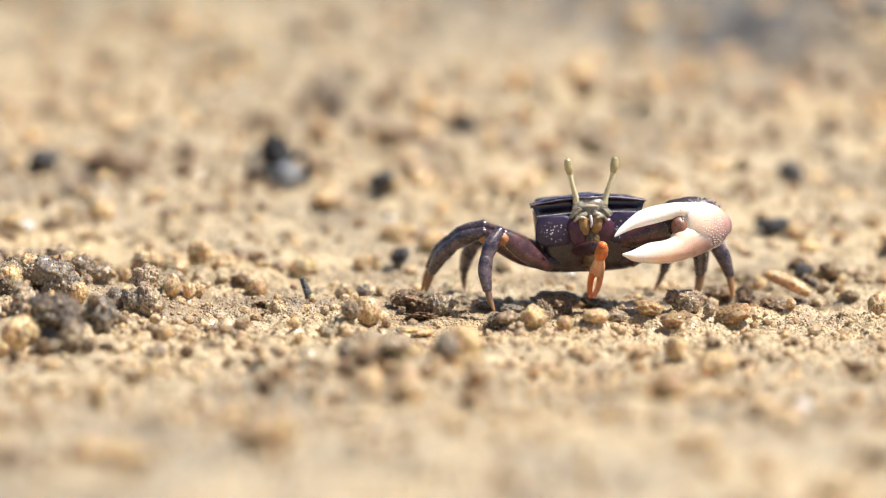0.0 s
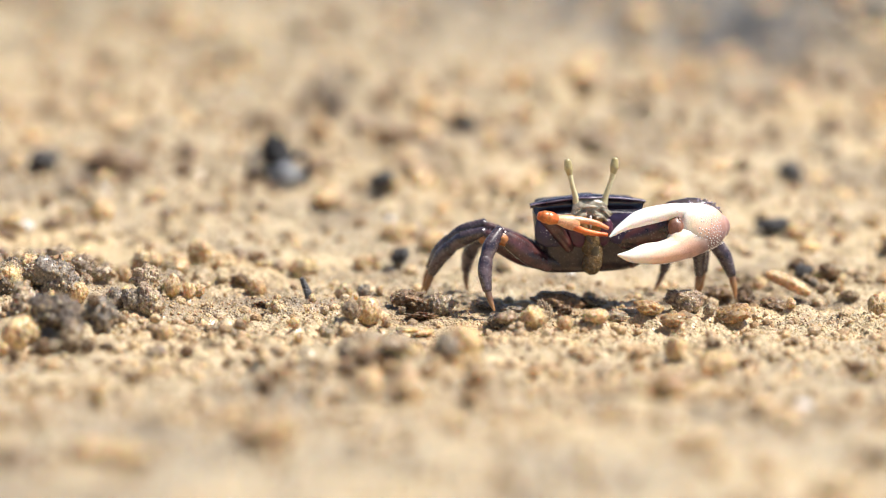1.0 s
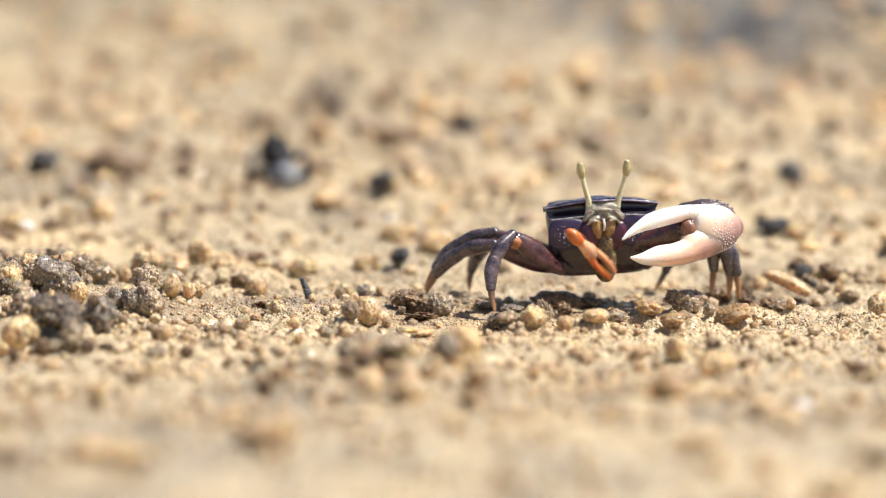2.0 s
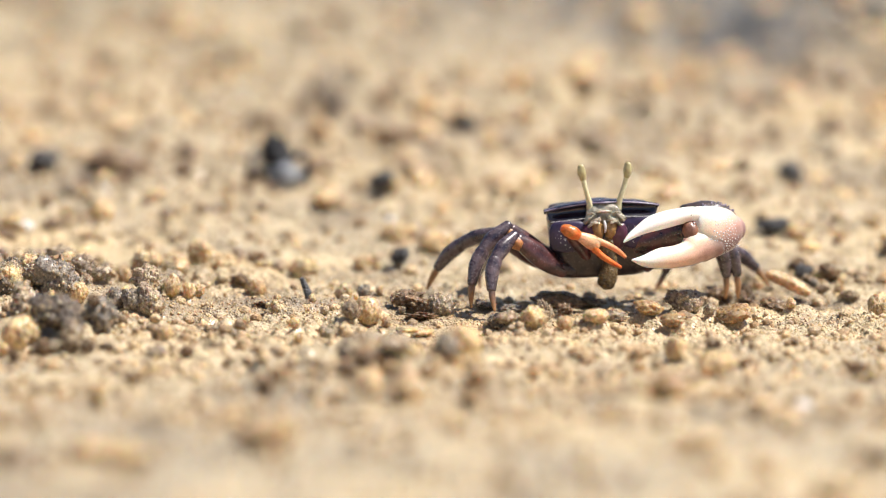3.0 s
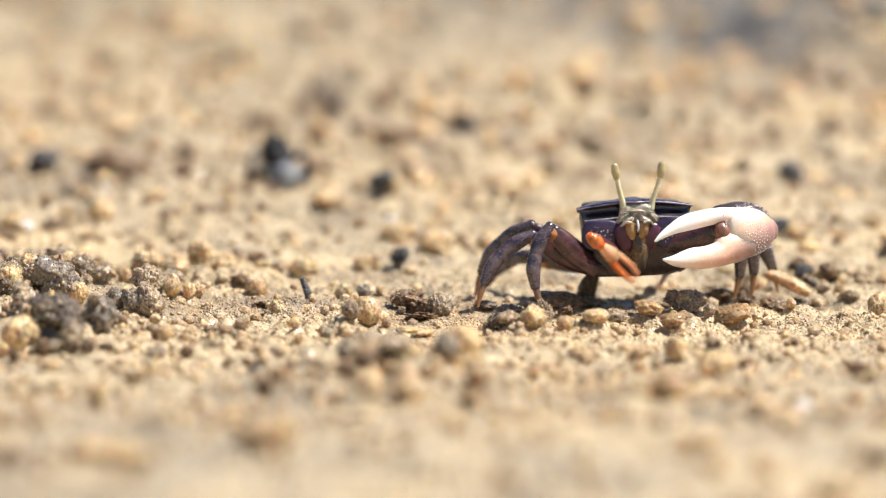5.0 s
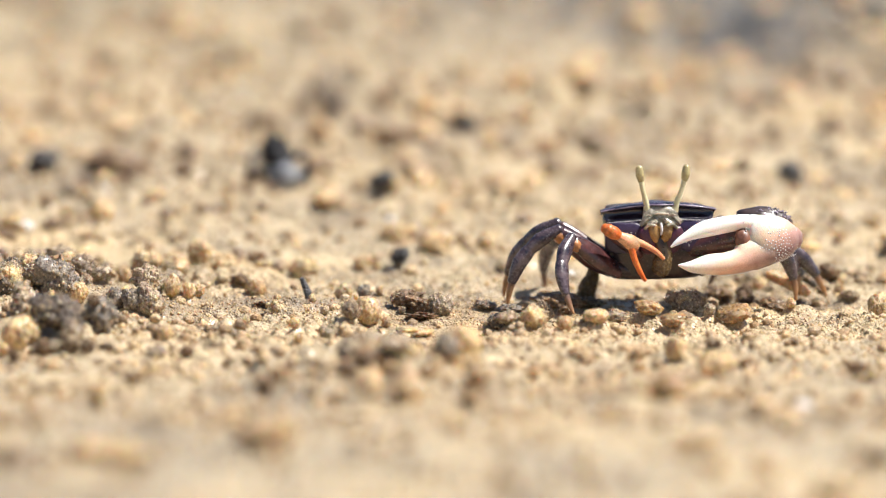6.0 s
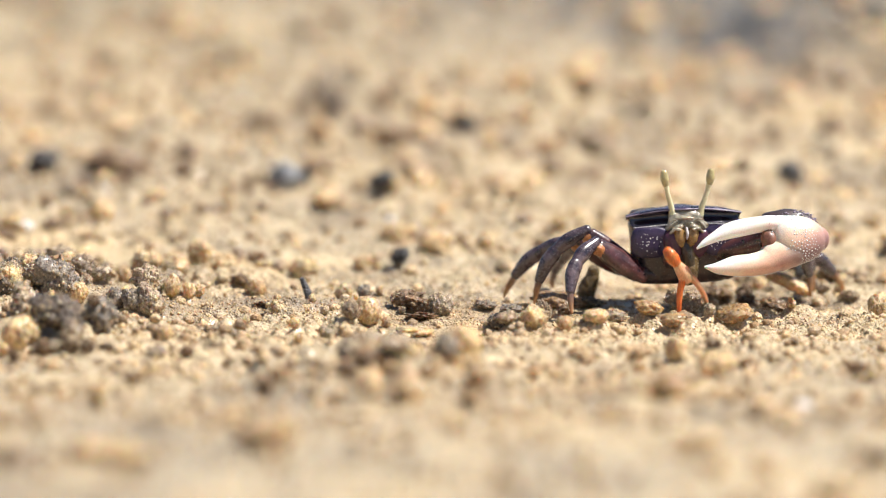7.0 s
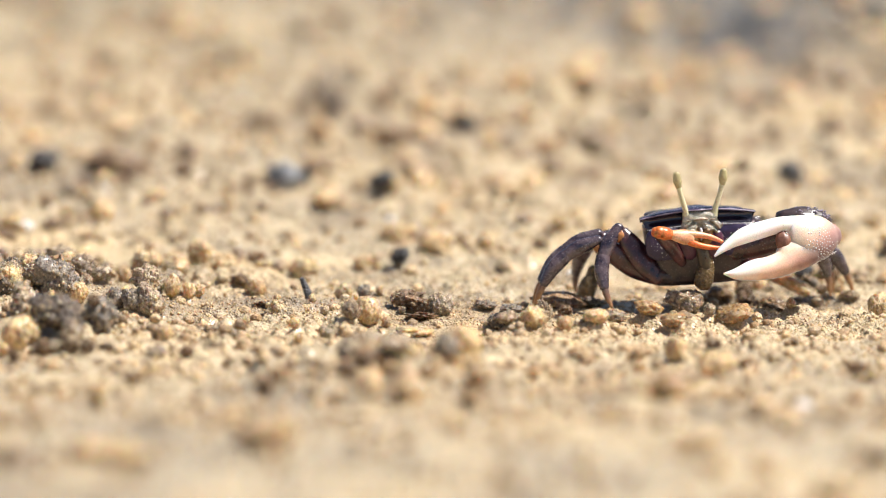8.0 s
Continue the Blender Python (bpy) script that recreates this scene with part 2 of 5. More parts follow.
def finish(bm, name, material, smooth=True):
    bmesh.ops.recalc_face_normals(bm, faces=bm.faces)
    for v in bm.verts:
        v.co *= MM
    me = bpy.data.meshes.new(name)
    bm.to_mesh(me)
    bm.free()
    me.materials.append(material)
    if smooth:
        me.polygons.foreach_set("use_smooth", [True] * len(me.polygons))
    return me


def part(name, bm, material, parent, label="", smooth=True):
    ob = new(name, finish(bm, name, material, smooth))
    ob.parent = parent
    if label:
        tagged(ob, label)
    return ob


def spline(points, n):
    """Points of a smooth curve (Catmull-Rom) through rows of any width."""
    p = np.array(points, float)
    q = np.vstack([2 * p[0] - p[1], p, 2 * p[-1] - p[-2]])
    out = []
    for s in np.linspace(0, len(p) - 1, n):
        i = min(int(s), len(p) - 2)
        u = s - i
        a, b, c, d = q[i:i + 4]
        out.append(0.5 * (2 * b + (c - a) * u + (2 * a - 5 * b + 4 * c - d) * u * u + (3 * b - a - 3 * c + d) * u ** 3))
    return np.array(out)


def limb(bm, stations, side=(0, 1, 0), seg=16, n=26, power=2.0, caps=True):
    """A tapering limb through stations (x, y, z, half width along side, half height)."""
    s = spline(stations, n)
    pts, wid, hei = s[:, :3], np.maximum(s[:, 3], 0.05), np.maximum(s[:, 4], 0.05)
    tan = np.gradient(pts, axis=0)
    tan /= np.linalg.norm(tan, axis=1)[:, None]
    rings = []

    def ring(c, t, a, h):
        u = np.array(side, float)
        u = u - t * (u @ t)
        u /= np.linalg.norm(u)
        w = np.cross(t, u)
        row = []
        for k in range(seg):
            ang = 2 * math.pi * k / seg
            cs, sn = math.cos(ang), math.sin(ang)
            e = 2 / power
            row.append(bm.verts.new(c + u * a * math.copysign(abs(cs) ** e, cs) + w * h * math.copysign(abs(sn) ** e, sn)))
        rings.append(row)

    if caps:
        r = min(wid[0], hei[0])
        for f in (0.12, 0.45, 0.8):
            ring(pts[0] - tan[0] * r * 0.8 * math.cos(f * math.pi / 2), tan[0], wid[0] * math.sin(f * math.pi / 2), hei[0] * math.sin(f * math.pi / 2))
    for c, t, a, h in zip(pts, tan, wid, hei):
        ring(c, t, a, h)
    if caps:
        r = min(wid[-1], hei[-1])
        for f in (0.8, 0.45, 0.12):
            ring(pts[-1] + tan[-1] * r * 0.8 * math.cos(f * math.pi / 2), tan[-1], wid[-1] * math.sin(f * math.pi / 2), hei[-1] * math.sin(f * math.pi / 2))
    for r0, r1 in zip(rings, rings[1:]):
        for k in range(seg):
            bm.faces.new((r0[k], r0[(k + 1) % seg], r1[(k + 1) % seg], r1[k]))
    bm.faces.new(rings[0][::-1])
    bm.faces.new(rings[-1])
    return bm


def blob(bm, centre, radii, subdivisions=3, turn=None, rough=0.0, power=1.0):
    """An uneven ellipsoid."""
    made = bmesh.ops.create_icosphere(bm, subdivisions=subdivisions, radius=1.0)["verts"]
    m = turn or Matrix.Identity(3)
    for v in made:
        d = v.co.copy()
        k = 1.0 + rough * noise.fractal(d * 2.2 + Vector(centre), 0.8, 2.1, 4)
        d = Vector([math.copysign(abs(c) ** power, c) for c in d])
        v.co = Vector(centre) + m @ Vector((d.x * radii[0], d.y * radii[1], d.z * radii[2])) * k
    return bm


def studs(bm, spots, size, rng):
    """Small raised granules at spots."""
    for p in spots:
        blob(bm, p, [size * rng.uniform(0.7, 1.25)] * 3, 1)
    return bm


# ---- ground ----
lattice = np.random.RandomState(7).rand(256, 256)


def value_noise(x, y):
    xi, yi = np.floor(x).astype(int), np.floor(y).astype(int)
    fx, fy = x - xi, y - yi
    fx, fy = fx * fx * fx * (fx * (fx * 6 - 15) + 10), fy * fy * fy * (fy * (fy * 6 - 15) + 10)
    g = lambda i, j: lattice[i & 255, j & 255]
    return (g(xi, yi) * (1 - fx) + g(xi + 1, yi) * fx) * (1 - fy) + (g(xi, yi + 1) * (1 - fx) + g(xi + 1, yi + 1) * fx) * fy - 0.5


spots_rs = np.random.RandomState(21)
JITTER = spots_rs.rand(128, 128, 3)


def crumbs(x, y, cell, fill=0.75):
    """Packed round crumbs of about one cell in width, 0 to 1 high."""
    u, v = x / cell, y / cell
    iu, iv = np.floor(u).astype(int), np.floor(v).astype(int)
    best = np.zeros_like(u)
    for a in (-1, 0, 1):
        for b in (-1, 0, 1):
            j = JITTER[(iu + a) & 127, (iv + b) & 127]
            r = 0.28 + 0.5 * j[..., 2] ** 2
            d = ((u - iu - a - j[..., 0]) ** 2 + (v - iv - b - j[..., 1]) ** 2) / (r * r)
            dome = np.sqrt(np.clip(1 - d, 0, 1)) * r * 1.3
            best = np.maximum(best, np.where((j[..., 0] * 7.3) % 1 < fill, dome, 0))
    return best


# low heaps of spoil: x, y, spread in x and y, height
HEAPS = [(-0.122, -0.012, 0.034, 0.050, 0.0108), (-0.010, -0.150, 0.019, 0.026, 0.0050), (0.112, 0.034, 0.030, 0.020, 0.0045),
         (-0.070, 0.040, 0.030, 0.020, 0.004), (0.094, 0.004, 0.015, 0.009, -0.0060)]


def relief(x, y):
    """Height of the sand in metres: slow swells, trampled lumps, crumbs and grains."""
    x, y = np.asarray(x, float), np.asarray(y, float)
    z = 0.0060 * value_noise(x * 9 + 3, y * 7) + 0.0042 * (1 + 2.2 * np.clip(y, 0, 1)) * value_noise(x * 30, y * 26 + 9)
    for hx, hy, sx, sy, h in HEAPS:
        z = z + h * np.exp(-((x - hx) / sx) ** 2 - ((y - hy) / sy) ** 2)
    lump = value_noise(x * 105 + 40, y * 105) + 0.5 * value_noise(x * 220, y * 220 + 70)
    z = z + 0.0026 * np.maximum(lump, -0.15)
    warp_x, warp_y = x + 0.0016 * value_noise(x * 300, y * 300), y + 0.0016 * value_noise(x * 300 + 50, y * 300)
    rough = np.clip(0.55 + 1.6 * value_noise(x * 26 + 8, y * 40), 0.15, 1)
    z = z + rough * (0.0036 * crumbs(warp_x, warp_y, 0.0085, 0.55) + 0.0018 * crumbs(warp_x + 0.3, warp_y, 0.0036, 0.8) + 0.0007 * crumbs(x, y + 0.7, 0.0017, 0.9))
    z = z + 0.0075 * np.clip((y - 0.07) * 4, 0, 1) * crumbs(warp_x, warp_y + 0.2, 0.026, 0.6)
    z = z + 0.0006 * value_noise(x * 420 + 5, y * 420) + 0.0005 * value_noise(x * 1000, y * 1000 + 31)
    near = np.exp(-((x - 0.055) ** 2 / 0.075 ** 2 + (y + 0.002) ** 2 / 0.028 ** 2))
    far = np.clip((np.hypot(x, y) - 1.2) / 3, 0, 1)
    up = np.clip(y - 0.02, 0, 0.9)          # the flat climbs gently behind the animal
    return z * (1 - 0.55 * near) * (1 + 0.5 * np.clip(y, 0, 1)) * (1 - far) - 0.0006 + 0.085 * up * up / (up + 0.03)


def spread(fine, inner, step, outer):
    a = list(np.arange(0, inner, fine))
    d = fine
    while a[-1] < outer:
        d *= step
        a.append(a[-1] + d)
    return np.array(a)


def build_ground():
    px = spread(0.00062, 0.155, 1.05, 4000.0)
    xs = np.concatenate([-px[:0:-1], px])
    back_y, front_y = spread(0.00065, 0.06, 1.012, 4000.0), spread(0.00065, 0.07, 1.02, 4000.0)
    ys = np.concatenate([-front_y[:0:-1], back_y])
    gx, gy = np.meshgrid(xs, ys)
    co = np.stack([gx, gy, relief(gx, gy)], -1).reshape(-1, 3)
    nx, ny = len(xs), len(ys)
    i = (np.arange(ny - 1)[:, None] * nx + np.arange(nx - 1)[None, :]).reshape(-1)
    quads = np.stack([i, i + 1, i + 1 + nx, i + nx], 1)
    me = bpy.data.meshes.new("ground")
    me.from_pydata(co.tolist(), [], quads.tolist())
    me.polygons.foreach_set("use_smooth", [True] * len(me.polygons))
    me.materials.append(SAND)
    tagged(new("ground", me), "damp beige sand flat strewn with crumbs and pellets", "sand", kind="structure")


build_ground()


def crumb_mat(name, light, mid, dark, wet=0.08, dry=0.75):
    """Loose grains, each of its own tint and gloss."""
    m = earth(name, light, mid, dark, patch=60.0, glow=0.25, deep=0.001, relief_k=0.6)
    nt = m.node_tree
    b = nt.nodes["Principled BSDF"]
    old = b.inputs["Base Color"].links[0].from_socket
    geo = nt.nodes.new("ShaderNodeNewGeometry")
    var = ramp_node(nt, geo.outputs["Random Per Island"], [(0.0, (0.50, 0.40, 0.31)), (0.12, (0.76, 0.68, 0.60)), (0.3, (1.0, 0.98, 0.95)), (0.7, (1.12, 1.11, 1.08)), (1.0, (1.45, 1.40, 1.32))]).outputs[0]
    nt.links.new(mix_node(nt, 1.0, old, var, "MULTIPLY"), b.inputs["Base Color"])
    rough = nt.nodes.new("ShaderNodeMapRange")
    rough.inputs["To Min"].default_value, rough.inputs["To Max"].default_value = dry, wet
    nt.links.new(geo.outputs["Random Per Island"], rough.inputs["Value"])
    nt.links.new(rough.outputs[0], b.inputs["Roughness"])
    return m


CRUMB = crumb_mat("sand_crumbs", (0.60, 0.47, 0.315), (0.48, 0.362, 0.23), (0.29, 0.215, 0.143))
SUGAR = crumb_mat("glassy_grains", (0.66, 0.56, 0.44), (0.55, 0.44, 0.32), (0.40, 0.30, 0.20), 0.05, 0.4)


# ---- pellets, clumps and stones ----
def lump_mesh(name, material, seed, lobes, flat=0.8, fine=0.16, level=4, sharp=0.0, crust=0.0, beads=0):
    """A crumbly lump of radius one centimetre: several balls pressed into one, with a grainy skin."""
    rng = random.Random(seed)
    balls = [(Vector((0, 0, 0)), 0.72)]
    for _ in range(lobes):
        d = Vector((rng.uniform(-1, 1), rng.uniform(-1, 1), rng.uniform(-0.6, 0.8))).normalized()
        balls.append((d * rng.uniform(0.35, 0.6), rng.uniform(0.32, 0.52)))
    bm = bmesh.new()
    bmesh.ops.create_icosphere(bm, subdivisions=level, radius=1.0)
    shift = Vector((seed * 3.7, seed * 1.3, 0))
    for v in bm.verts:
        d = v.co.normalized()
        reach = 0.0
        for c, r in balls:
            b = d.dot(c)
            disc = b * b - c.length_squared + r * r
            if disc > 0:
                reach = max(reach, b + math.sqrt(disc))
        k = reach * (1 + fine * noise.fractal(d * 3.1 + shift, 0.7, 2.0, 5) + sharp * (noise.cell(d * 2.3 + shift) - 0.5))
        if crust:
            near = noise.voronoi(d * 6.5 + shift)[0][0]
            k += crust * (max(0.0, 0.55 - near) - 0.2) * (1 + noise.noise(d * 2.0 + shift))
        v.co = Vector((d.x * k, d.y * k, d.z * k * flat)) * 10.0
    skin = [v.co.copy() for v in bm.verts]
    for _ in range(beads):
        c = rng.choice(skin)
        r = rng.uniform(0.28, 0.75)
        turn = Euler((rng.uniform(0, 6), rng.uniform(0, 6), 0)).to_matrix()
        for v in bmesh.ops.create_icosphere(bm, subdivisions=1, radius=r)["verts"]:
            v.co = c + turn @ v.co * rng.uniform(0.85, 1.2)
    me = finish(bm, name, material)
    if beads:
        me.materials.append(SUGAR)
        n = 20 * 4 ** (level - 1)
        me.polygons.foreach_set("material_index", [0] * n + [1] * (len(me.polygons) - n))
    return me


pellet_meshes = [lump_mesh("sand_pellet", PELLET, 11 + i, 2 + i % 4, 0.92 + 0.05 * (i % 3), 0.12 + 0.05 * (i % 3), crust=0.05 * (i % 3), beads=60 + 30 * (i % 3)) for i in range(7)]
grey_meshes = [lump_mesh("sandy_clump", GREY_CLUMP, 31 + i, 3 + i % 4, 0.88, 0.24, 4, crust=0.2, beads=230) for i in range(5)]
dark_meshes = [lump_mesh("mud_clump", DARK_MUD, 51 + i, 2 + i % 3, 0.85, 0.28, sharp=0.14, crust=0.08, beads=60) for i in range(5)]
mid_meshes = [lump_mesh("mud_clump", MID_MUD, 61 + i, 3 + i % 3, 0.9, 0.26, 4, sharp=0.06, crust=0.16, beads=130) for i in range(4)]
brown_meshes = [lump_mesh("sand_pellet", BROWN_PELLET, 81 + i, 2 + i % 3, 0.82, 0.2, beads=45) for i in range(4)]
black_meshes = [lump_mesh("mud_clump", BLACK_MUD, 151 + i, 3 + i % 3, 0.8, 0.3, 3, sharp=0.3) for i in range(3)]
low_pellets = [lump_mesh("sand_pellet", PELLET, 71 + i, 2 + i % 4, 0.9, 0.26, 3) for i in range(6)]
low_darks = [lump_mesh("mud_clump", DARK_MUD, 91 + i, 1 + i % 3, 0.75, 0.2, 3) for i in range(3)]
KINDS = {
    "p": (pellet_meshes, "sand_pellet", "rounded tan pellet of damp sand on the flat", "sand pellet", "sand pellets"),
    "g": (grey_meshes, "sandy_clump", "crumbly grey-brown clump of wet sand with glittering grains", "sand clump", "sand clumps"),
    "m": (mid_meshes, "mud_clump", "grey crusted clump of wet sandy mud", "mud clump", "mud clumps"),
    "b": (brown_meshes, "sand_pellet", "smooth amber-brown pellet of wet sand on the flat", "sand pellet", "sand pellets"),
    "k": (black_meshes, "mud_clump", "black clump of wet mud out on the flat", "mud clump", "mud clumps"),
    "d": (dark_meshes, "mud_clump", "dark grey clump of wet mud lying on sand, some in place of shade", "mud clump", "mud clumps"),
}
rock_rng = random.Random(5)
loose = {"p": [], "g": [], "d": []}       # lumps too many and too far off to count


def loose_lump(kind, x, y, wide, deep, high):
    z = float(relief(x, y)) + high * 0.45 * MM
    turn = Euler((rock_rng.uniform(-0.2, 0.2), rock_rng.uniform(-0.2, 0.2), rock_rng.uniform(0, 6.28)))
    loose[kind].append(Matrix.LocRotScale(Vector((x, y, z)), turn, Vector((wide, deep, high)) * 0.115))


def join_loose(kind, name, label, meshes, material):
    verts, faces, base = [], [], 0
    for i, m in enumerate(loose[kind]):
        me = meshes[i % len(meshes)]
        co, idx = np.empty(len(me.vertices) * 3), np.empty(len(me.polygons) * 3, int)
        me.vertices.foreach_get("co", co)
        me.polygons.foreach_get("vertices", idx)
        mat = np.array(m)
        verts.append(co.reshape(-1, 3) @ mat[:3, :3].T + mat[:3, 3])
        faces.append(idx.reshape(-1, 3) + base)
        base += len(me.vertices)
    me = bpy.data.meshes.new(name)
    me.from_pydata(np.vstack(verts).tolist(), [], np.vstack(faces).tolist())
    me.polygons.foreach_set("use_smooth", [True] * len(me.polygons))
    me.materials.append(material)
    tagged(new(name, me), label, "sand lumps", kind="stuff")


def lump(kind, x, y, wide, deep=None, high=None, lift=0.0, mesh=None):
    """One lump, x y in mm, half sizes in mm; it sits in the sand."""
    meshes, name, label, category, group = KINDS[kind]
    ob = new(name, mesh or rock_rng.choice(meshes))
    deep, high = deep or wide, high or wide
    z = float(relief(x * MM, y * MM)) * 1000 + high * 0.58 + lift
    ob.matrix_world = Matrix.LocRotScale(Vector((x, y, z)) * MM, Euler((rock_rng.uniform(-0.2, 0.2), rock_rng.uniform(-0.2, 0.2), rock_rng.uniform(0, 6.28))),
                                         Vector((wide, deep, high)) * 0.115)
    return tagged(ob, label, category, group)


lump("m", -111.4, -38.0, 6.2, high=8.0)
lump("b", -111.8, -37.0, 3.0, high=2.9, lift=7.6)
lump("g", -106.7, -0.4, 4.7, high=4.9)
lump("g", -118.3, -33.2, 4.1, high=5.3)
lump("p", -124.3, -39.6, 4.1, high=5.2)
lump("g", -118.6, -60.1, 5.0, high=6.4)
# dark lump standing in for a shaded hole in the heap
lump("d", -114.3, -64.3, 2.4, high=3.1)
lump("p", -111.8, -51.5, 2.2, high=2.9)
lump("p", -105.7, -38.8, 3.4, high=4.4)
lump("g", -101.1, -2.4, 4.1, high=3.3)
lump("p", -95.0, 16.5, 2.5, high=3.3)
lump("m", -94.4, -38.2, 4.1, high=4.7)
lump("m", -89.7, -42.7, 3.1, high=4.0)
lump("g", -85.1, -37.8, 4.1, high=5.2, lift=4.9)
lump("g", -84.9, -41.5, 4.4, high=5.7)
lump("p", -79.6, -10.3, 3.1, high=4.0)
lump("p", -90.1, 27.9, 3.7, high=4.8)
lump("p", -80.2, 25.1, 4.8, high=4.3)
lump("p", -74.6, -10.8, 2.2, high=2.9)
lump("p", -111.4, 4.9, 3.2, high=4.1)
lump("p", -118.6, -89.4, 5.0, high=6.4)
lump("p", -114.3, -88.5, 2.5, high=3.2)
lump("d", -110.6, -101.8, 2.9, high=3.2)
lump("g", -107.6, -101.0, 2.0, high=2.6)
lump("m", -107.1, -83.3, 7.1, high=6.6)
lump("m", -96.4, -73.0, 5.6, high=7.3)
lump("d", -98.3, -77.2, 2.0, high=2.3, lift=7.5)
lump("d", -91.3, -68.6, 1.8, high=2.3)
lump("g", -102.5, -98.6, 3.9, high=5.0)
lump("d", -92.9, -97.9, 2.1, high=1.7)
lump("d", -98.1, -102.8, 2.3, high=2.8)
lump("p", -121.9, -98.5, 2.0, high=2.6)
lump("d", -118.1, -106.4, 2.0, high=2.6)
lump("p", -77.7, -83.7, 2.5, high=3.3)
lump("d", -80.6, -77.7, 1.5, high=2.0)
lump("g", -79.4, -101.8, 3.1, high=1.9)
lump("d", -71.0, -98.8, 2.3, high=2.2)
lump("g", -59.1, -76.1, 1.5, high=2.0)
lump("p", -56.0, -60.7, 1.2, high=1.6)
lump("d", -65.5, -64.6, 3.3, high=0.9)
lump("d", -63.6, -88.7, 3.1, high=1.3)
lump("p", -54.6, -78.0, 1.6, high=1.2)
lump("p", -40.5, -82.6, 1.4, high=1.9)
lump("g", -33.5, -63.0, 1.9, high=2.1)
lump("p", -48.8, -13.1, 1.2, high=1.6)
lump("d", -52.8, -14.8, 2.4, high=1.1)
lump("p", -55.2, 4.9, 3.3, high=3.5)
lump("p", -72.2, -7.5, 2.4, high=2.3)
lump("d", -60.6, 14.9, 3.3, high=2.6)
lump("p", -29.1, -1.6, 2.8, high=2.9)
lump("p", -38.3, -20.1, 1.2, high=1.6)
lump("p", -21.4, -48.4, 4.4, high=5.6)
lump("g", -26.1, -57.1, 2.8, high=3.4)
lump("p", -25.1, -37.3, 0.9, high=1.1, lift=4.9)
lump("p", -16.2, -51.1, 1.6, high=2.0)
lump("m", -23.6, 2.5, 2.3, high=2.8)
lump("p", -18.8, 2.4, 1.4, high=1.9)
lump("d", -10.6, -15.2, 5.7, high=3.9)
lump("g", -1.5, -17.5, 4.1, high=4.8)
lump("d", -6.4, -18.1, 2.6, high=3.4)
lump("g", -11.9, -21.1, 1.2, high=1.6)
lump("m", 12.6, -11.0, 3.6, high=1.7)
# low dark lump laid where the sand only lies in shade
lump("d", -6.4, -23.8, 5.3, high=1.7)
lump("p", -7.9, -51.7, 6.3, high=2.0)
lump("m", 15.5, -48.8, 3.2, high=3.4)
lump("g", 19.1, -51.2, 3.2, high=2.8)
lump("m", 20.0, -16.7, 4.1, high=1.8)
lump("p", 26.0, -53.2, 4.6, high=4.5)
lump("g", 29.2, -29.0, 3.2, high=3.7)
lump("p", 34.7, -60.3, 2.7, high=3.1)
lump("d", 35.6, -22.3, 2.4, high=2.3)
lump("p", 43.7, -53.5, 4.4, high=3.0)
lump("g", 50.3, -34.8, 3.7, high=2.9)
lump("m", 43.5, -4.8, 4.6, high=2.0)
lump("b", 59.5, -41.0, 4.5, high=2.9)
lump("g", 71.2, -17.1, 5.3, high=5.0)
lump("g", 76.7, -40.0, 2.0, high=2.6)
lump("b", 65.6, -50.2, 4.1, high=2.8)
lump("b", 83.9, -41.0, 6.1, high=3.0)
lump("d", 82.8, 13.5, 5.0, high=3.0)
lump("d", 90.2, 8.9, 3.3, high=3.7)
lump("d", 97.4, -7.7, 4.9, high=2.9)
lump("k", 108.5, 31.0, 3.4, high=3.3)
lump("d", 117.3, 34.5, 3.8, high=3.9)
lump("m", 111.3, 21.1, 1.7, high=1.8)
lump("d", 113.5, 16.8, 2.5, high=1.8)
lump("p", 119.0, 21.2, 1.8, high=2.0)
lump("g", 92.5, 48.6, 2.5, high=2.4)
lump("p", 126.9, -23.8, 3.7, high=4.5)
lump("d", 98.7, -75.0, 2.0, high=1.4)
lump("d", 112.4, -131.1, 3.6, high=2.8)
lump("g", 93.3, 4.7, 1.8, high=2.3)
lump("p", 102.1, -13.7, 1.8, high=2.1)
lump("g", 121.3, 8.7, 3.3, high=2.3)
lump("b", 57.1, -201.4, 4.6, high=5.8)
lump("b", 52.5, -140.0, 2.0, high=2.6)
lump("p", 73.0, -139.5, 5.0, high=4.3)
lump("b", 69.8, -151.6, 2.1, high=2.7)
lump("b", 83.5, -116.9, 3.1, high=2.0)
lump("p", 63.6, -112.7, 3.6, high=4.3)
lump("b", 37.5, -104.6, 3.7, high=1.8)
lump("b", 23.7, -136.9, 3.6, high=1.6)
# dark lumps here stand in for shaded hollows between the pellets
lump("d", -20.1, -151.9, 4.9, high=3.7)
lump("b", -14.0, -166.8, 3.1, high=2.7)
lump("d", -25.1, -166.8, 2.9, high=3.5)
lump("p", -18.9, -188.9, 3.8, high=4.7)
lump("p", -9.2, -204.5, 4.7, high=5.2)
lump("b", -4.3, -165.5, 2.4, high=3.1)
lump("m", 0.9, -153.7, 4.4, high=4.8)
lump("p", 5.8, -136.9, 5.7, high=7.3)
lump("p", 7.2, -146.8, 4.4, high=3.0)
lump("p", 9.4, -183.4, 4.3, high=2.9)
lump("b", 7.3, -210.7, 2.5, high=2.9)
lump("b", -27.6, -192.5, 2.5, high=1.4)
lump("g", -25.0, -132.3, 4.1, high=4.9)
lump("g", -12.7, -148.0, 4.9, high=3.4)
lump("g", -19.9, -116.0, 4.2, high=3.7)
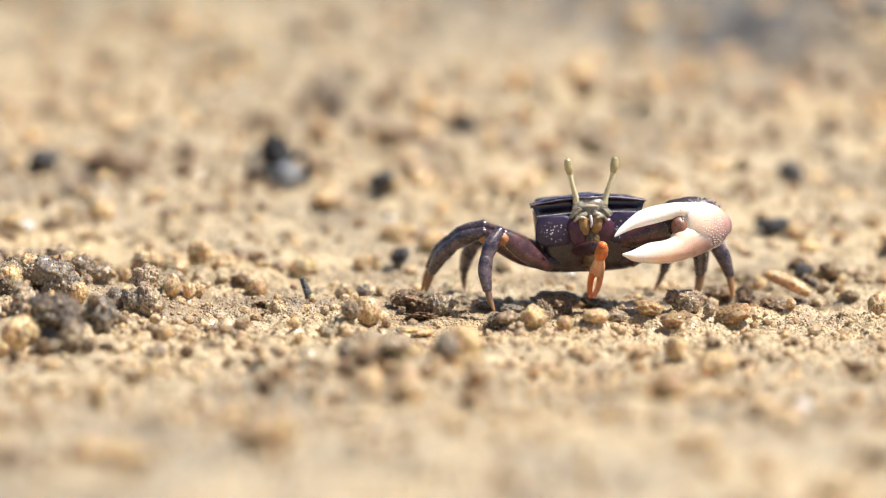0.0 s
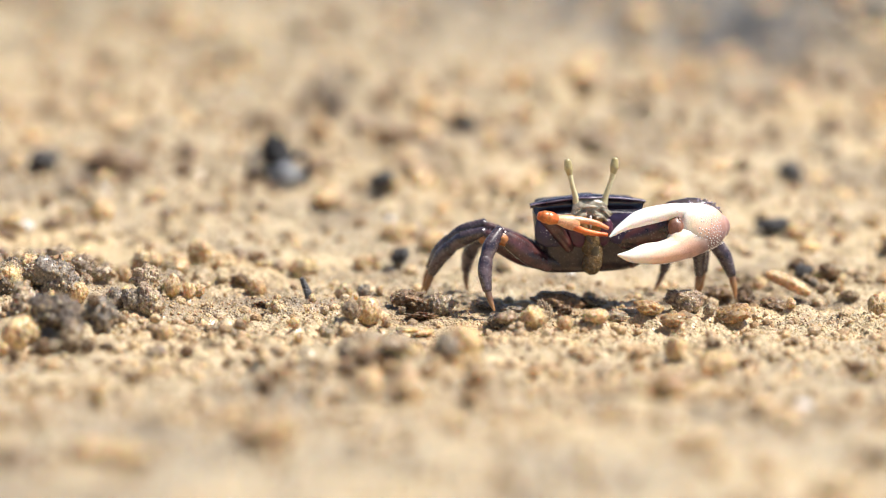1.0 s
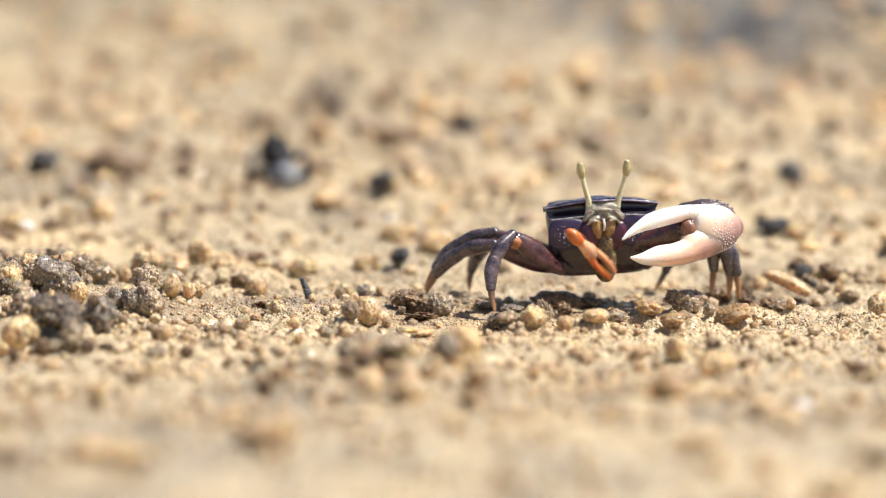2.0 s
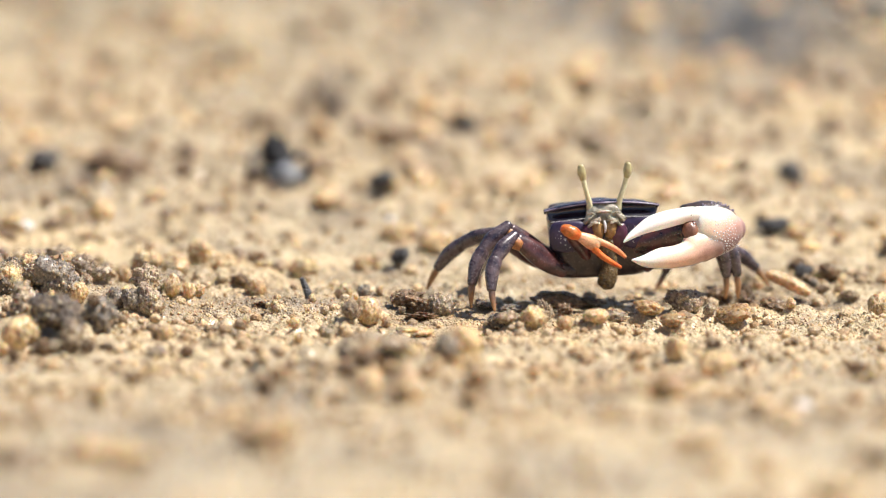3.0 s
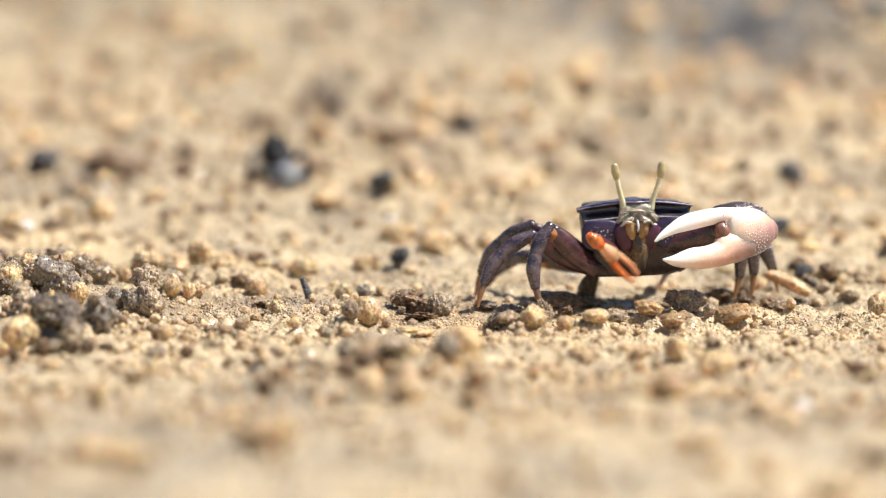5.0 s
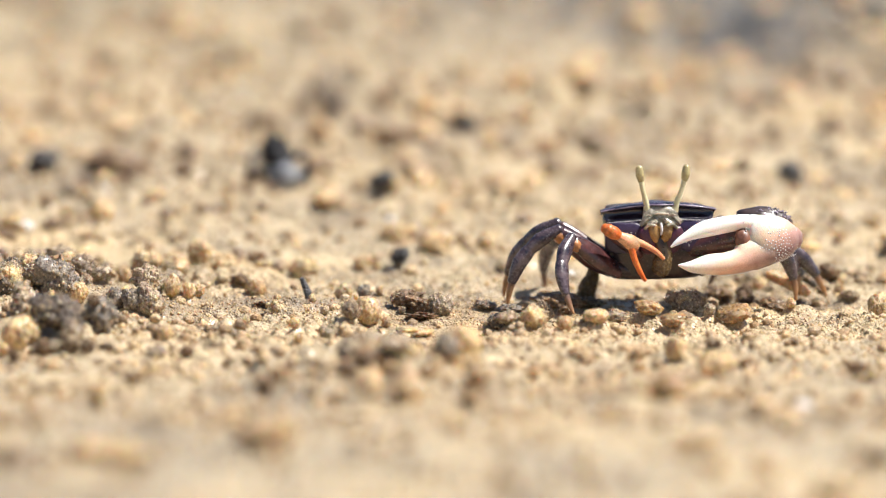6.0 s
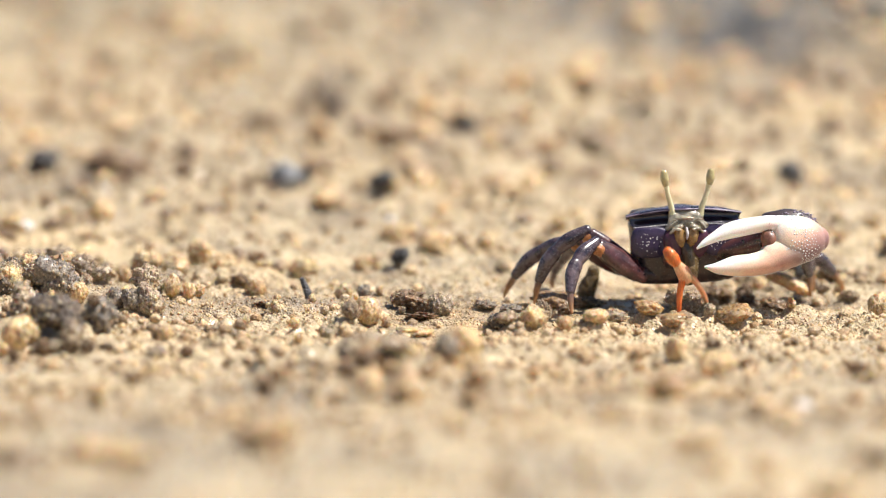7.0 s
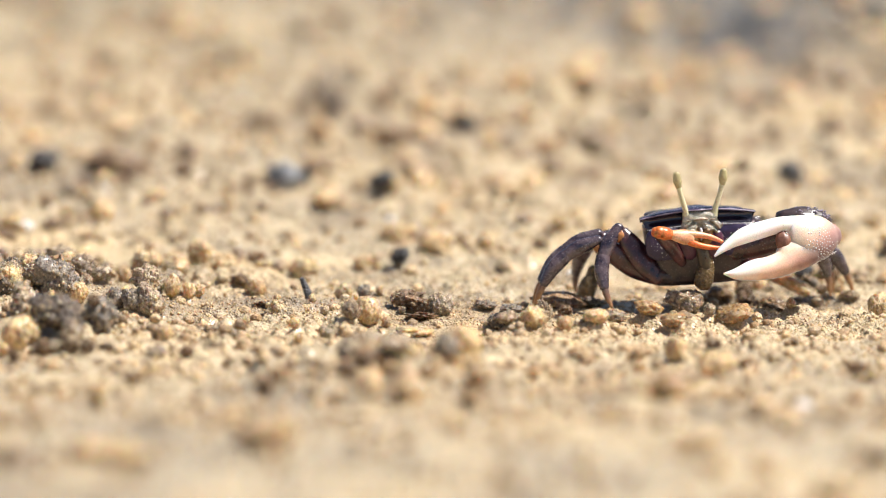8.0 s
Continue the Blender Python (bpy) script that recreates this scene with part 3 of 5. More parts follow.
lump("d", -46.3, -180.0, 2.9, high=3.7)
lump("p", -43.6, -162.8, 2.5, high=3.3)
lump("p", -89.1, -199.5, 3.1, high=4.0)
lump("p", -117.7, 33.4, 3.7, high=3.1)
lump("g", -123.1, 26.8, 4.4, high=3.7)
lump("p", -111.6, 55.8, 3.7, high=3.3)
lump("p", 85.6, -231.7, 6.4, high=3.2)
lump("p", -42.9, -272.2, 8.1, high=4.0)
lump("p", 61.3, -280.0, 5.6, high=2.8)
lump("d", -101.9, -303.6, 5.3, high=2.6)
lump("p", -73.9, -303.3, 5.8, high=2.9)
lump("p", 90.6, -333.1, 5.9, high=3.5)
lump("p", -83.8, -294.3, 7.9, high=2.4)
lump("k", -132.9, 186.4, 5.6, high=5.9)
lump("d", -108.0, 180.5, 11.3, deep=5.6, high=6.6)
lump("m", -38.3, 273.6, 4.8, high=8.5)
lump("k", -19.3, 170.0, 5.2, high=5.5)
lump("k", 8.0, 255.5, 4.8, high=5.1)
lump("d", -17.2, 241.1, 6.1, high=5.2)
lump("d", -62.0, 279.5, 7.9, high=3.9)
lump("k", 115.6, 188.6, 5.2, high=5.5)
lump("k", 104.9, 104.1, 6.0, high=3.3)
lump("p", 111.6, 96.9, 4.2, high=3.6)
lump("g", 99.6, 184.9, 3.3, high=2.8)
lump("k", 168.2, 475.2, 4.3, high=10.2)
lump("p", -3.3, 85.1, 5.6, high=4.8)
lump("p", -133.3, 108.7, 2.5, high=2.1)
lump("p", -137.4, 110.4, 3.6, high=3.1)
lump("k", -13.7, 59.4, 3.8, high=4.1)
lump("g", 18.4, 56.5, 2.4, high=2.1)
lump("g", 31.3, 93.8, 2.9, high=2.4)
lump("p", -15.0, 106.6, 4.7, high=3.9)
lump("p", -37.3, 141.7, 5.5, high=4.6)
lump("p", 13.4, 91.1, 3.5, high=3.0)
lump("g", -42.3, 196.4, 4.9, high=4.1)
lump("g", -7.4, 203.6, 5.6, high=4.8)
lump("g", -84.7, 176.7, 3.3, high=2.9)
lump("k", -45.7, 183.6, 3.2, high=3.4)
lump("p", -25.1, 68.2, 3.5, high=3.0)
lump("g", 51.3, 233.6, 5.7, high=3.5)
mound = new("stone", lump_mesh("stone", STONE_GREY, 131, 5, 0.8, 0.45, sharp=0.3, crust=0.2))
mound.matrix_world = Matrix.LocRotScale(Vector((-0.0517, 0.1713, 0.0164)), Euler((0, 0.2, 1.0)), Vector((0.86, 0.6, 0.78)))
tagged(mound, "blue-grey wet mound of mud beside a burrow", "mound")

bm = limb(bmesh.new(), [(-39.3, -7.2, -0.5, 1.1, 1.2), (-39.9, -7.2, 3.0, 1.2, 1.1), (-41.7, -6.2, 7.0, 0.7, 0.6)], side=(1, 0, 0), n=14, seg=9)
tagged(new("twig", finish(bm, "twig", BLACK_MUD)), "short dark stub of a twig stuck in the sand", "twig")
bm = limb(bmesh.new(), [(97.4, 10.4, 6.0, 1.7, 1.5), (101.4, 9.4, 4.6, 2.2, 2.0), (105.4, 8.4, 2.8, 2.1, 1.9), (108.4, 7.4, 1.0, 1.5, 1.4)], n=30, seg=20)
for v in bm.verts:
    v.co += Vector((0, 0, 0.5 * noise.fractal(v.co * 0.5, 0.8, 2.0, 4)))
tagged(new("stone", finish(bm, "stone", PELLET)), "oblong tan stone lying tilted on dark mud", "stone")
bm = blob(bmesh.new(), (34.5, -6.9, 0.4), (8.0, 6.0, 2.6), 4, Euler((0.12, 0.16, 0.2)).to_matrix(), 0.22)
tagged(new("shell_fragment", finish(bm, "shell_fragment", DARK_MUD)), "dark flat piece of shell half sunk in sand", "shell")

# glossy white chips added to give bright glints on the flat
tagged(new("shell_chip", finish(blob(bmesh.new(), (91.3, -214.6, float(relief(0.0913, -0.2146)) * 1000 + 1.4), (2.3, 1.8, 1.7), 3, rough=0.08), "shell_chip", CHIP)), "small glossy white chip of shell, added for a glint on sand", "shell", "shell chips")
tagged(new("shell_chip", finish(blob(bmesh.new(), (-132.4, 109.2, float(relief(-0.1324, 0.1092)) * 1000 + 1.6), (2.6, 2.1, 2.0), 3, rough=0.08), "shell_chip", CHIP)), "small glossy white chip of shell, added for a glint on sand", "shell", "shell chips")
tagged(new("shell_chip", finish(blob(bmesh.new(), (38.8, 41.3, float(relief(0.0388, 0.0413)) * 1000 + 0.7), (1.2, 1.0, 0.9), 3, rough=0.08), "shell_chip", CHIP)), "small glossy white chip of shell, added for a glint on sand", "shell", "shell chips")
tagged(new("shell_chip", finish(blob(bmesh.new(), (-17.1, 130.5, float(relief(-0.0171, 0.1305)) * 1000 + 1.0), (1.6, 1.3, 1.2), 3, rough=0.08), "shell_chip", CHIP)), "small glossy white chip of shell, added for a glint on sand", "shell", "shell chips")

# spoil heaps: clumps, pellets and mud thrown together
for (hx, hy, sx, sy, h), n, kinds in zip(HEAPS[:4], (60, 16, 16, 20), ("ggpgmm", "ppppgp", "ggddp", "ppg")):
    for _ in range(n):
        r = 1.0 + 3.2 * rock_rng.random() ** 1.7
        lump(rock_rng.choice(kinds), (hx + rock_rng.gauss(0, 0.6) * sx) * 1000, (hy + rock_rng.gauss(0, 0.6) * sy) * 1000, r, r * rock_rng.uniform(0.8, 1.2), r * rock_rng.uniform(0.8, 1.2))

# scattered pellets nobody placed, fewer where the animal walks
taken = [(o.location.x, o.location.y) for o in scene.objects if o.get("group")]
count = 0
while count < 270:
    u = rock_rng.random()
    y = -0.33 + 1.1 * u ** 1.25
    x = rock_rng.uniform(-1, 1) * (0.145 + 0.095 * max(y, 0) + 0.05 * y)
    if 0.0 < x < 0.125 and -0.035 < y < 0.035:
        continue
    if any(abs(x - a) + abs(y - b) < 0.006 for a, b in taken):
        continue
    size = 0.8 + 2.4 * rock_rng.random() ** 2.4 + 3.5 * max(y, 0)
    far = y > 0.2
    kind = "p" if rock_rng.random() < 0.86 else "d"
    deep, high = size * rock_rng.uniform(0.8, 1.2), size * rock_rng.uniform(0.6, 1.0)
    if far:
        loose_lump(kind, x, y, size, deep, high)
    else:
        lump(kind, x * 1000, y * 1000, size, deep, high)
    count += 1


# broken ground behind the animal: small lumps of every kind, close together
for _ in range(230):
    y = 0.04 + 0.4 * rock_rng.random() ** 1.3
    x = rock_rng.uniform(-1, 1) * (0.15 + 0.12 * y)
    if -0.01 < x < 0.13 and y < 0.06:
        continue
    size = 1.3 + 2.6 * rock_rng.random() ** 2 + 3.0 * y
    kind = rock_rng.choice("pppggggddd")
    loose_lump(kind, x, y, size, size * rock_rng.uniform(0.8, 1.3), size * rock_rng.uniform(0.7, 1.2))
# larger clods out on the flat
for _ in range(150):
    y = 0.16 + 0.6 * rock_rng.random()
    x = rock_rng.uniform(-1, 1) * (0.16 + 0.11 * y)
    size = rock_rng.uniform(3.2, 6.4) * (0.8 + 0.6 * y)
    loose_lump(rock_rng.choice("pppppggd"), x, y, size, size * rock_rng.uniform(0.8, 1.3), size * rock_rng.uniform(0.5, 0.9))
low_greys = [lump_mesh("sandy_clump", GREY_CLUMP, 111 + i, 3 + i % 3, 0.88, 0.3, 3) for i in range(4)]
for i, m in enumerate(loose["g"]):
    ob = new("sandy_clump", low_greys[i % len(low_greys)])
    ob.matrix_world = m
    tagged(ob, *KINDS["g"][2:])
join_loose("p", "loose_pellets", "loose tan sand pellets scattered far over the flat", low_pellets, LOOSE_PELLET)
join_loose("d", "loose_mud", "loose dark bits of mud on the flat", low_darks, LOOSE_DARK)


def build_grains(name, label, seed, n, region, sizes, material):
    """Loose crumbs, too many to count: small uneven beads lying on the sand."""
    rs = np.random.RandomState(seed)
    x0, x1, y0, y1 = region
    x, y = rs.uniform(x0, x1, n), rs.uniform(y0, y1, n)
    clump = value_noise(x * 60 + 11, y * 60) + 0.5
    keep = rs.rand(n) < 0.25 + 1.1 * clump
    x, y = x[keep], y[keep]
    n = len(x)
    r = (sizes[0] + (sizes[1] - sizes[0]) * rs.rand(n) ** 3) * MM
    z = relief(x, y) + r * 0.35
    ball = bmesh.new()
    bmesh.ops.create_icosphere(ball, subdivisions=1, radius=1.0)
    octa = np.array([v.co[:] for v in ball.verts])
    tris = np.array([[v.index for v in f.verts] for f in ball.faces])
    ball.free()
    k = len(octa)
    ang = rs.uniform(0, 6.28, n)
    c, s = np.cos(ang), np.sin(ang)
    v = octa[None] * rs.uniform(0.8, 1.15, (n, k, 1)) * r[:, None, None]
    v = np.stack([v[..., 0] * c[:, None] - v[..., 1] * s[:, None], v[..., 0] * s[:, None] + v[..., 1] * c[:, None], v[..., 2] * 0.85], -1)
    v += np.stack([x, y, z], -1)[:, None, :]
    f = tris[None] + (np.arange(n) * k)[:, None, None]
    me = bpy.data.meshes.new(name)
    me.from_pydata(v.reshape(-1, 3).tolist(), [], f.reshape(-1, 3).tolist())
    me.polygons.foreach_set("use_smooth", [True] * len(me.polygons))
    me.materials.append(material)
    tagged(new(name, me), label, "sand grains", kind="stuff")


build_grains("sand_grains", "fine loose grains of damp sand", 3, 42000, (-0.16, 0.16, -0.09, 0.06), (0.13, 0.5), CRUMB)
build_grains("sand_crumbs", "amber crumbs of sand before the crab", 8, 3600, (-0.16, 0.16, -0.24, -0.03), (0.5, 2.2), CRUMB)
build_grains("sand_crumbs", "tan crumbs of sand behind the crab", 9, 1900, (-0.19, 0.19, 0.03, 0.36), (0.6, 2.8), CRUMB)
build_grains("sand_crumbs", "loose crumbs of sand over the flat", 4, 9000, (-0.26, 0.26, -0.36, 0.85), (0.5, 2.6), CRUMB)


# ---- the fiddler crab ----
def crab_shell(bm):
    """Carapace: wide straight front with pointed corners, narrowing to the rear, gently domed."""
    nu, nv = 40, 22
    top, low = [], []
    for j in range(nv + 1):
        v = j / nv
        half = 17.3 - 1.2 * v - 6.0 * v ** 2.2
        rt, rl = [], []
        for i in range(nu + 1):
            u = -1 + 2 * i / nu
            front = -7.6 - 1.6 * (1 - u * u) - 0.9 * math.exp(-(u / 0.10) ** 2)
            y = front + v * (20.5 - 4.0 * u * u)
            x = half * u
            z = 27.0 + 1.9 * (1 - u * u) + 0.5 * math.sin(math.pi * min(v * 1.1, 1)) * (1 - u * u) - 1.7 * v - 6.0 * max(0, v - 0.45) ** 1.6 * 2 - 0.5 * math.exp(-v / 0.05)
            z += 0.25 * math.cos(u * 9) * math.exp(-((v - 0.5) / 0.25) ** 2) * (1 - u * u)
            rt.append(bm.verts.new((x, y, z)))
            rl.append(bm.verts.new((x * 0.985, y + (0.5 - v) * 0.9, z - 0.45 - 1.1 * min(v / 0.12, 1))))
        top.append(rt)
        low.append(rl)
    for j in range(nv):
        for i in range(nu):
            bm.faces.new((top[j][i], top[j][i + 1], top[j + 1][i + 1], top[j + 1][i]))
            bm.faces.new((low[j][i], low[j + 1][i], low[j + 1][i + 1], low[j][i + 1]))
    for i in range(nu):
        bm.faces.new((top[0][i + 1], top[0][i], low[0][i], low[0][i + 1]))
        bm.faces.new((top[nv][i], top[nv][i + 1], low[nv][i + 1], low[nv][i]))
    for j in range(nv):
        bm.faces.new((top[j][0], top[j + 1][0], low[j + 1][0], low[j][0]))
        bm.faces.new((top[j + 1][nu], top[j][nu], low[j][nu], low[j + 1][nu]))
    return bm


def trunk_mesh(bm):
    """Body under the carapace: stacked rounded sections, hollowed below the rim."""
    #   z, half width, front y, rear y
    rows = spline([(5.8, 11.0, -5.0, 6.0), (6.4, 13.8, -7.4, 9.0), (8.6, 15.3, -8.8, 11.0), (13.0, 15.5, -9.6, 12.0), (18.0, 15.7, -9.6, 12.2),
                   (23.2, 16.2, -9.2, 12.0), (23.8, 15.9, -7.0, 11.8), (24.6, 15.6, -4.2, 11.0), (27.0, 15.0, -3.6, 8.5)], 34)
    seg, rings = 48, []
    for z, w, f, r in rows:
        ring = []
        for k in range(seg):
            a = 2 * math.pi * k / seg
            cs, sn = math.cos(a), math.sin(a)
            e = 2 / 3.2
            x = w * math.copysign(abs(cs) ** e, cs)
            y = (f + r) / 2 + (r - f) / 2 * math.copysign(abs(sn) ** e, sn)
            narrow = 1 - 0.25 * max(0, (y - f) / (r - f)) ** 2
            ring.append(bm.verts.new((x * narrow, y, z)))
        rings.append(ring)
    for r0, r1 in zip(rings, rings[1:]):
        for k in range(seg):
            bm.faces.new((r0[k], r0[(k + 1) % seg], r1[(k + 1) % seg], r1[k]))
    bm.faces.new(rings[0][::-1])
    bm.faces.new(rings[-1])
    return bm


def socket_mesh(bm):
    """Hollow band between the carapace edge and the bead row below it, closed to the sides."""
    nu, nw, layers = 36, 8, []
    for back in (0.0, 0.9):
        rows = []
        for j in range(nw + 1):
            w = j / nw
            row = []
            for i in range(nu + 1):
                u = -1 + 2 * i / nu
                front = -7.4 - 1.6 * (1 - u * u)
                hollow = 2.0 * math.sin(math.pi * min(w * 1.05, 1)) ** 0.8 * (1 - abs(u) ** 7)
                y = (1 - w) * front + w * (-8.5 - 0.6 * (1 - u * u)) + hollow + back
                row.append(bm.verts.new(((17.0 - 1.4 * w) * u, y, (26.65 + 1.9 * (1 - u * u)) * (1 - w) + (23.5 + 0.6 * (1 - u * u)) * w)))
            rows.append(row)
        layers.append(rows)
    for rows in layers:
        for j in range(nw):
            for i in range(nu):
                bm.faces.new((rows[j][i], rows[j][i + 1], rows[j + 1][i + 1], rows[j + 1][i]))
    f, k = layers
    rim = [(0, i) for i in range(nu)] + [(j, nu) for j in range(nw)] + [(nw, nu - i) for i in range(nu)] + [(nw - j, 0) for j in range(nw)]
    for (j0, i0), (j1, i1) in zip(rim, rim[1:] + rim[:1]):
        bm.faces.new((f[j0][i0], f[j1][i1], k[j1][i1], k[j0][i0]))
    return bm


rng = random.Random(12)
crab = new("fiddler_crab")
tagged(crab, "dark violet fiddler crab with one huge white claw, feeding on sand", "crab")
part("carapace", crab_shell(bmesh.new()), CARAPACE, crab, "glossy dark violet back shell")
bm = bmesh.new()
limb(bm, [(17.1 * u, -7.7 - 1.6 * (1 - u * u) - 0.9 * math.exp(-(u / 0.10) ** 2), 26.5 + 1.9 * (1 - u * u), 0.2, 0.2) for u in np.linspace(-1, 1, 17)], side=(0, 0, 1), seg=8, n=60)
part("front_rim", bm, RIM, crab, "pale violet beaded front edge")
part("eye_socket", socket_mesh(bmesh.new()), SOCKET, crab, "hollow dark violet band under the front edge")
part("body", trunk_mesh(bmesh.new()), BODY, crab, "dark brown-violet underside")
for s in (-1, 1):
    bm = blob(bmesh.new(), (s * 10.5, -9.0, 19.0), (5.7, 1.3, 4.7), 4, rough=0.04, power=0.6)
    cheek = part("cheek", bm, CHEEK, crab, "purple cheek plate with white granules")
    spots = []
    while len(spots) < 46:
        a, b = rng.uniform(-0.85, 0.85), rng.uniform(-0.85, 0.9)
        if a * a + b * b < 0.8:
            spots.append((s * 10.4 + a * 5.4, -9.0 - 1.3 * (1 - a * a - b * b) ** 0.3 + 0.02, 19.0 + b * 4.6))
    tagged(part("granules", studs(bmesh.new(), spots, 0.2, rng), GRAIN_WHITE, cheek), kind="stuff")
    ridge = [(s * (3.8 + 11.6 * k / 25), -8.9 - 0.9 * math.sin(math.pi * (0.25 + 0.6 * k / 25)), 24.1 - 0.7 * k / 25) for k in range(26)]
    part("orbit_ridge", studs(bmesh.new(), ridge, 0.2, rng), GRAIN_WHITE, crab, "row of pale beads under the eye socket")
    # eyestalk
    bm = limb(bmesh.new(), [(s * 4.0 + 0.5, -8.4, 26.4, 1.25, 1.25), (s * 4.6 + 0.6, -8.9, 29.0, 0.85, 0.85), (s * 5.9 + 0.8, -9.2, 33.2, 0.72, 0.72), (s * 6.55 + 0.9, -9.3, 36.2, 0.85, 0.85)], side=(1, 0, 0), n=20)
    stalk = part("eyestalk", bm, CREAM, crab, "cream-yellow eyestalk")
    bm = limb(bmesh.new(), [(s * 6.5 + 0.9, -9.3, 35.6, 0.9, 0.9), (s * 6.8 + 0.9, -9.4, 37.4, 1.3, 1.3), (s * 7.0 + 0.9, -9.4, 39.3, 1.0, 1.0)], side=(1, 0, 0), n=12)
    part("eye", bm, EYE_MAT, stalk, "olive eye at the tip of the stalk")
    # mouth field
    bm = blob(bmesh.new(), (s * 4.1, -10.0, 18.0), (2.6, 1.6, 4.4), 4, Euler((0.1, s * 0.3, 0)).to_matrix(), 0.05)
    jaw = part("jaw_leg", bm, MAGENTA, crab, "wine-red outer mouthpart")
    part("palp", limb(bmesh.new(), [(s * 4.8, -11.0, 21.6, 0.5, 0.45), (s * 3.4, -11.6, 22.8, 0.6, 0.5), (s * 2.0, -11.8, 22.6, 0.5, 0.45)], n=14), PALE, jaw)
    part("jaw", blob(bmesh.new(), (s * 1.9, -10.8, 20.4), (1.7, 1.2, 2.9), 3, Euler((0, s * 0.22, 0)).to_matrix(), 0.32), AMBER, crab, "amber inner mouthpart")
bm = limb(bmesh.new(), [(0.2, -8.3, 28.0, 4.2, 0.7), (0.2, -9.0, 26.4, 5.0, 1.2), (0.2, -9.4, 24.4, 5.6, 1.2), (0.3, -9.5, 22.9, 6.8, 0.9), (0.3, -9.2, 22.0, 6.4, 0.5)], side=(1, 0, 0), n=40, seg=40)
for v in bm.verts:
    v.co.y -= 0.22 * noise.fractal(v.co * 0.55, 0.8, 2.0, 4)
part("mouth_plate", bm, PALE, crab, "pale wet skin between eyestalks and mouth")
for s in (-1, 1):
    part("mouth_lobe", blob(bmesh.new(), (s * 2.6, -11.2, 23.2), (1.8, 0.7, 0.8), 3, Euler((0, s * 0.35, 0)).to_matrix(), 0.2), PALE, crab)
for i, (x0, z0, x1, z1) in enumerate([(-5.6, 22.6, -2.6, 25.2), (5.8, 22.8, 2.9, 25.3), (-3.4, 22.2, -1.0, 24.4), (3.7, 22.2, 1.3, 24.4), (-1.9, 25.6, 2.3, 25.7)]):
    part("mouth_fold", limb(bmesh.new(), [(x0, -10.3, z0, 0.45, 0.4), ((x0 + x1) / 2, -10.9, (z0 + z1) / 2 + 0.3, 0.5, 0.45), (x1, -10.4, z1, 0.35, 0.3)], n=14, seg=10), PALE, crab, "wet glassy fold above the mouth")
for s in (-1, 1):
    part("antenna", limb(bmesh.new(), [(s * 2.4, -10.2, 24.8, 0.3, 0.3), (s * 3.6, -11.0, 25.6, 0.22, 0.22), (s * 5.2, -11.2, 25.2, 0.1, 0.1)], n=12, seg=8), PALE, crab, "short pale antenna")
part("tooth", limb(bmesh.new(), [(0, -11.4, 23.0, 0.45, 0.4), (0.1, -11.9, 21.4, 0.5, 0.4), (0, -11.7, 19.8, 0.2, 0.25)], n=12), GRAIN_WHITE, crab, "white gleaming mouth edge")
part("chin", limb(bmesh.new(), [(0, -9.8, 18.6, 2.2, 1.0), (0.6, -10.3, 15.5, 1.9, 1.3), (1.0, -10.2, 12.0, 1.9, 1.4), (1.2, -9.6, 9.0, 1.4, 1.2)], side=(1, 0, 0), n=18), CHIN, crab, "pale brown chin between the mouthparts")
part("belly_flap", blob(bmesh.new(), (0, -3.5, 8.2), (6.2, 5.5, 2.6), 3, rough=0.06), BODY, crab)

# large claw: palm with the fixed finger, and the movable finger above
bm = limb(bmesh.new(), [(-8.6, 0, 0.4, 1.6, 5.2), (-7.2, 0, 0.3, 3.0, 7.4), (-5.0, 0, 0.5, 4.3, 7.9), (-2.6, 0, 0.7, 4.9, 7.4), (0.5, 0.1, 0.75, 5.0, 7.0), (3.0, 0.4, 0.7, 4.8, 6.3), (5.2, 0.7, 0.65, 4.2, 5.3), (7.4, 1.0, 0.65, 2.9, 3.4)], seg=32, n=44)
limb(bm, [(-2.0, 0, -2.4, 4.3, 4.6), (-7.5, 0, -3.4, 3.9, 4.9), (-11.0, -0.1, -4.9, 3.5, 3.75), (-15.5, -0.1, -5.5, 3.0, 3.3), (-20.5, 0, -5.45, 2.5, 3.05), (-25.8, 0.2, -5.6, 1.6, 1.8), (-29.6, 0.5, -4.9, 0.5, 0.35)], seg=24, n=44)
big_claw = part("large_claw", bm, CLAW, crab, "huge white claw, peach and violet towards the wrist")
part("claw_hinge", blob(bmesh.new(), (-9.2, -0.7, 1.3), (2.6, 2.0, 3.4), 3, rough=0.14), HINGE, big_claw, "reddish brown hinge of the claw")
part("hinge_seam", limb(bmesh.new(), [(-9.5, -1.4, 8.2, 0.09, 0.09), (-9.4, -2.55, 7.2, 0.11, 0.11), (-9.5, -2.85, 5.6, 0.09, 0.09)], n=12, seg=8), HINGE, big_claw)
bm = limb(bmesh.new(), [(-3.0, 0, 4.4, 2.4, 2.6), (-6.5, 0, 5.7, 3.0, 2.6), (-10.0, 0, 6.2, 2.9, 2.4), (-16.8, 0, 5.6, 2.5, 2.55), (-21.5, 0.1, 4.85, 2.1, 2.35), (-25.4, 0.3, 3.6, 1.6, 1.6), (-29.0, 0.5, 2.0, 1.0, 0.95), (-31.2, 0.7, 0.7, 0.35, 0.35)], seg=24, n=44)
part("movable_finger", bm, CLAW, big_claw, "white movable finger of the large claw")
spots = []
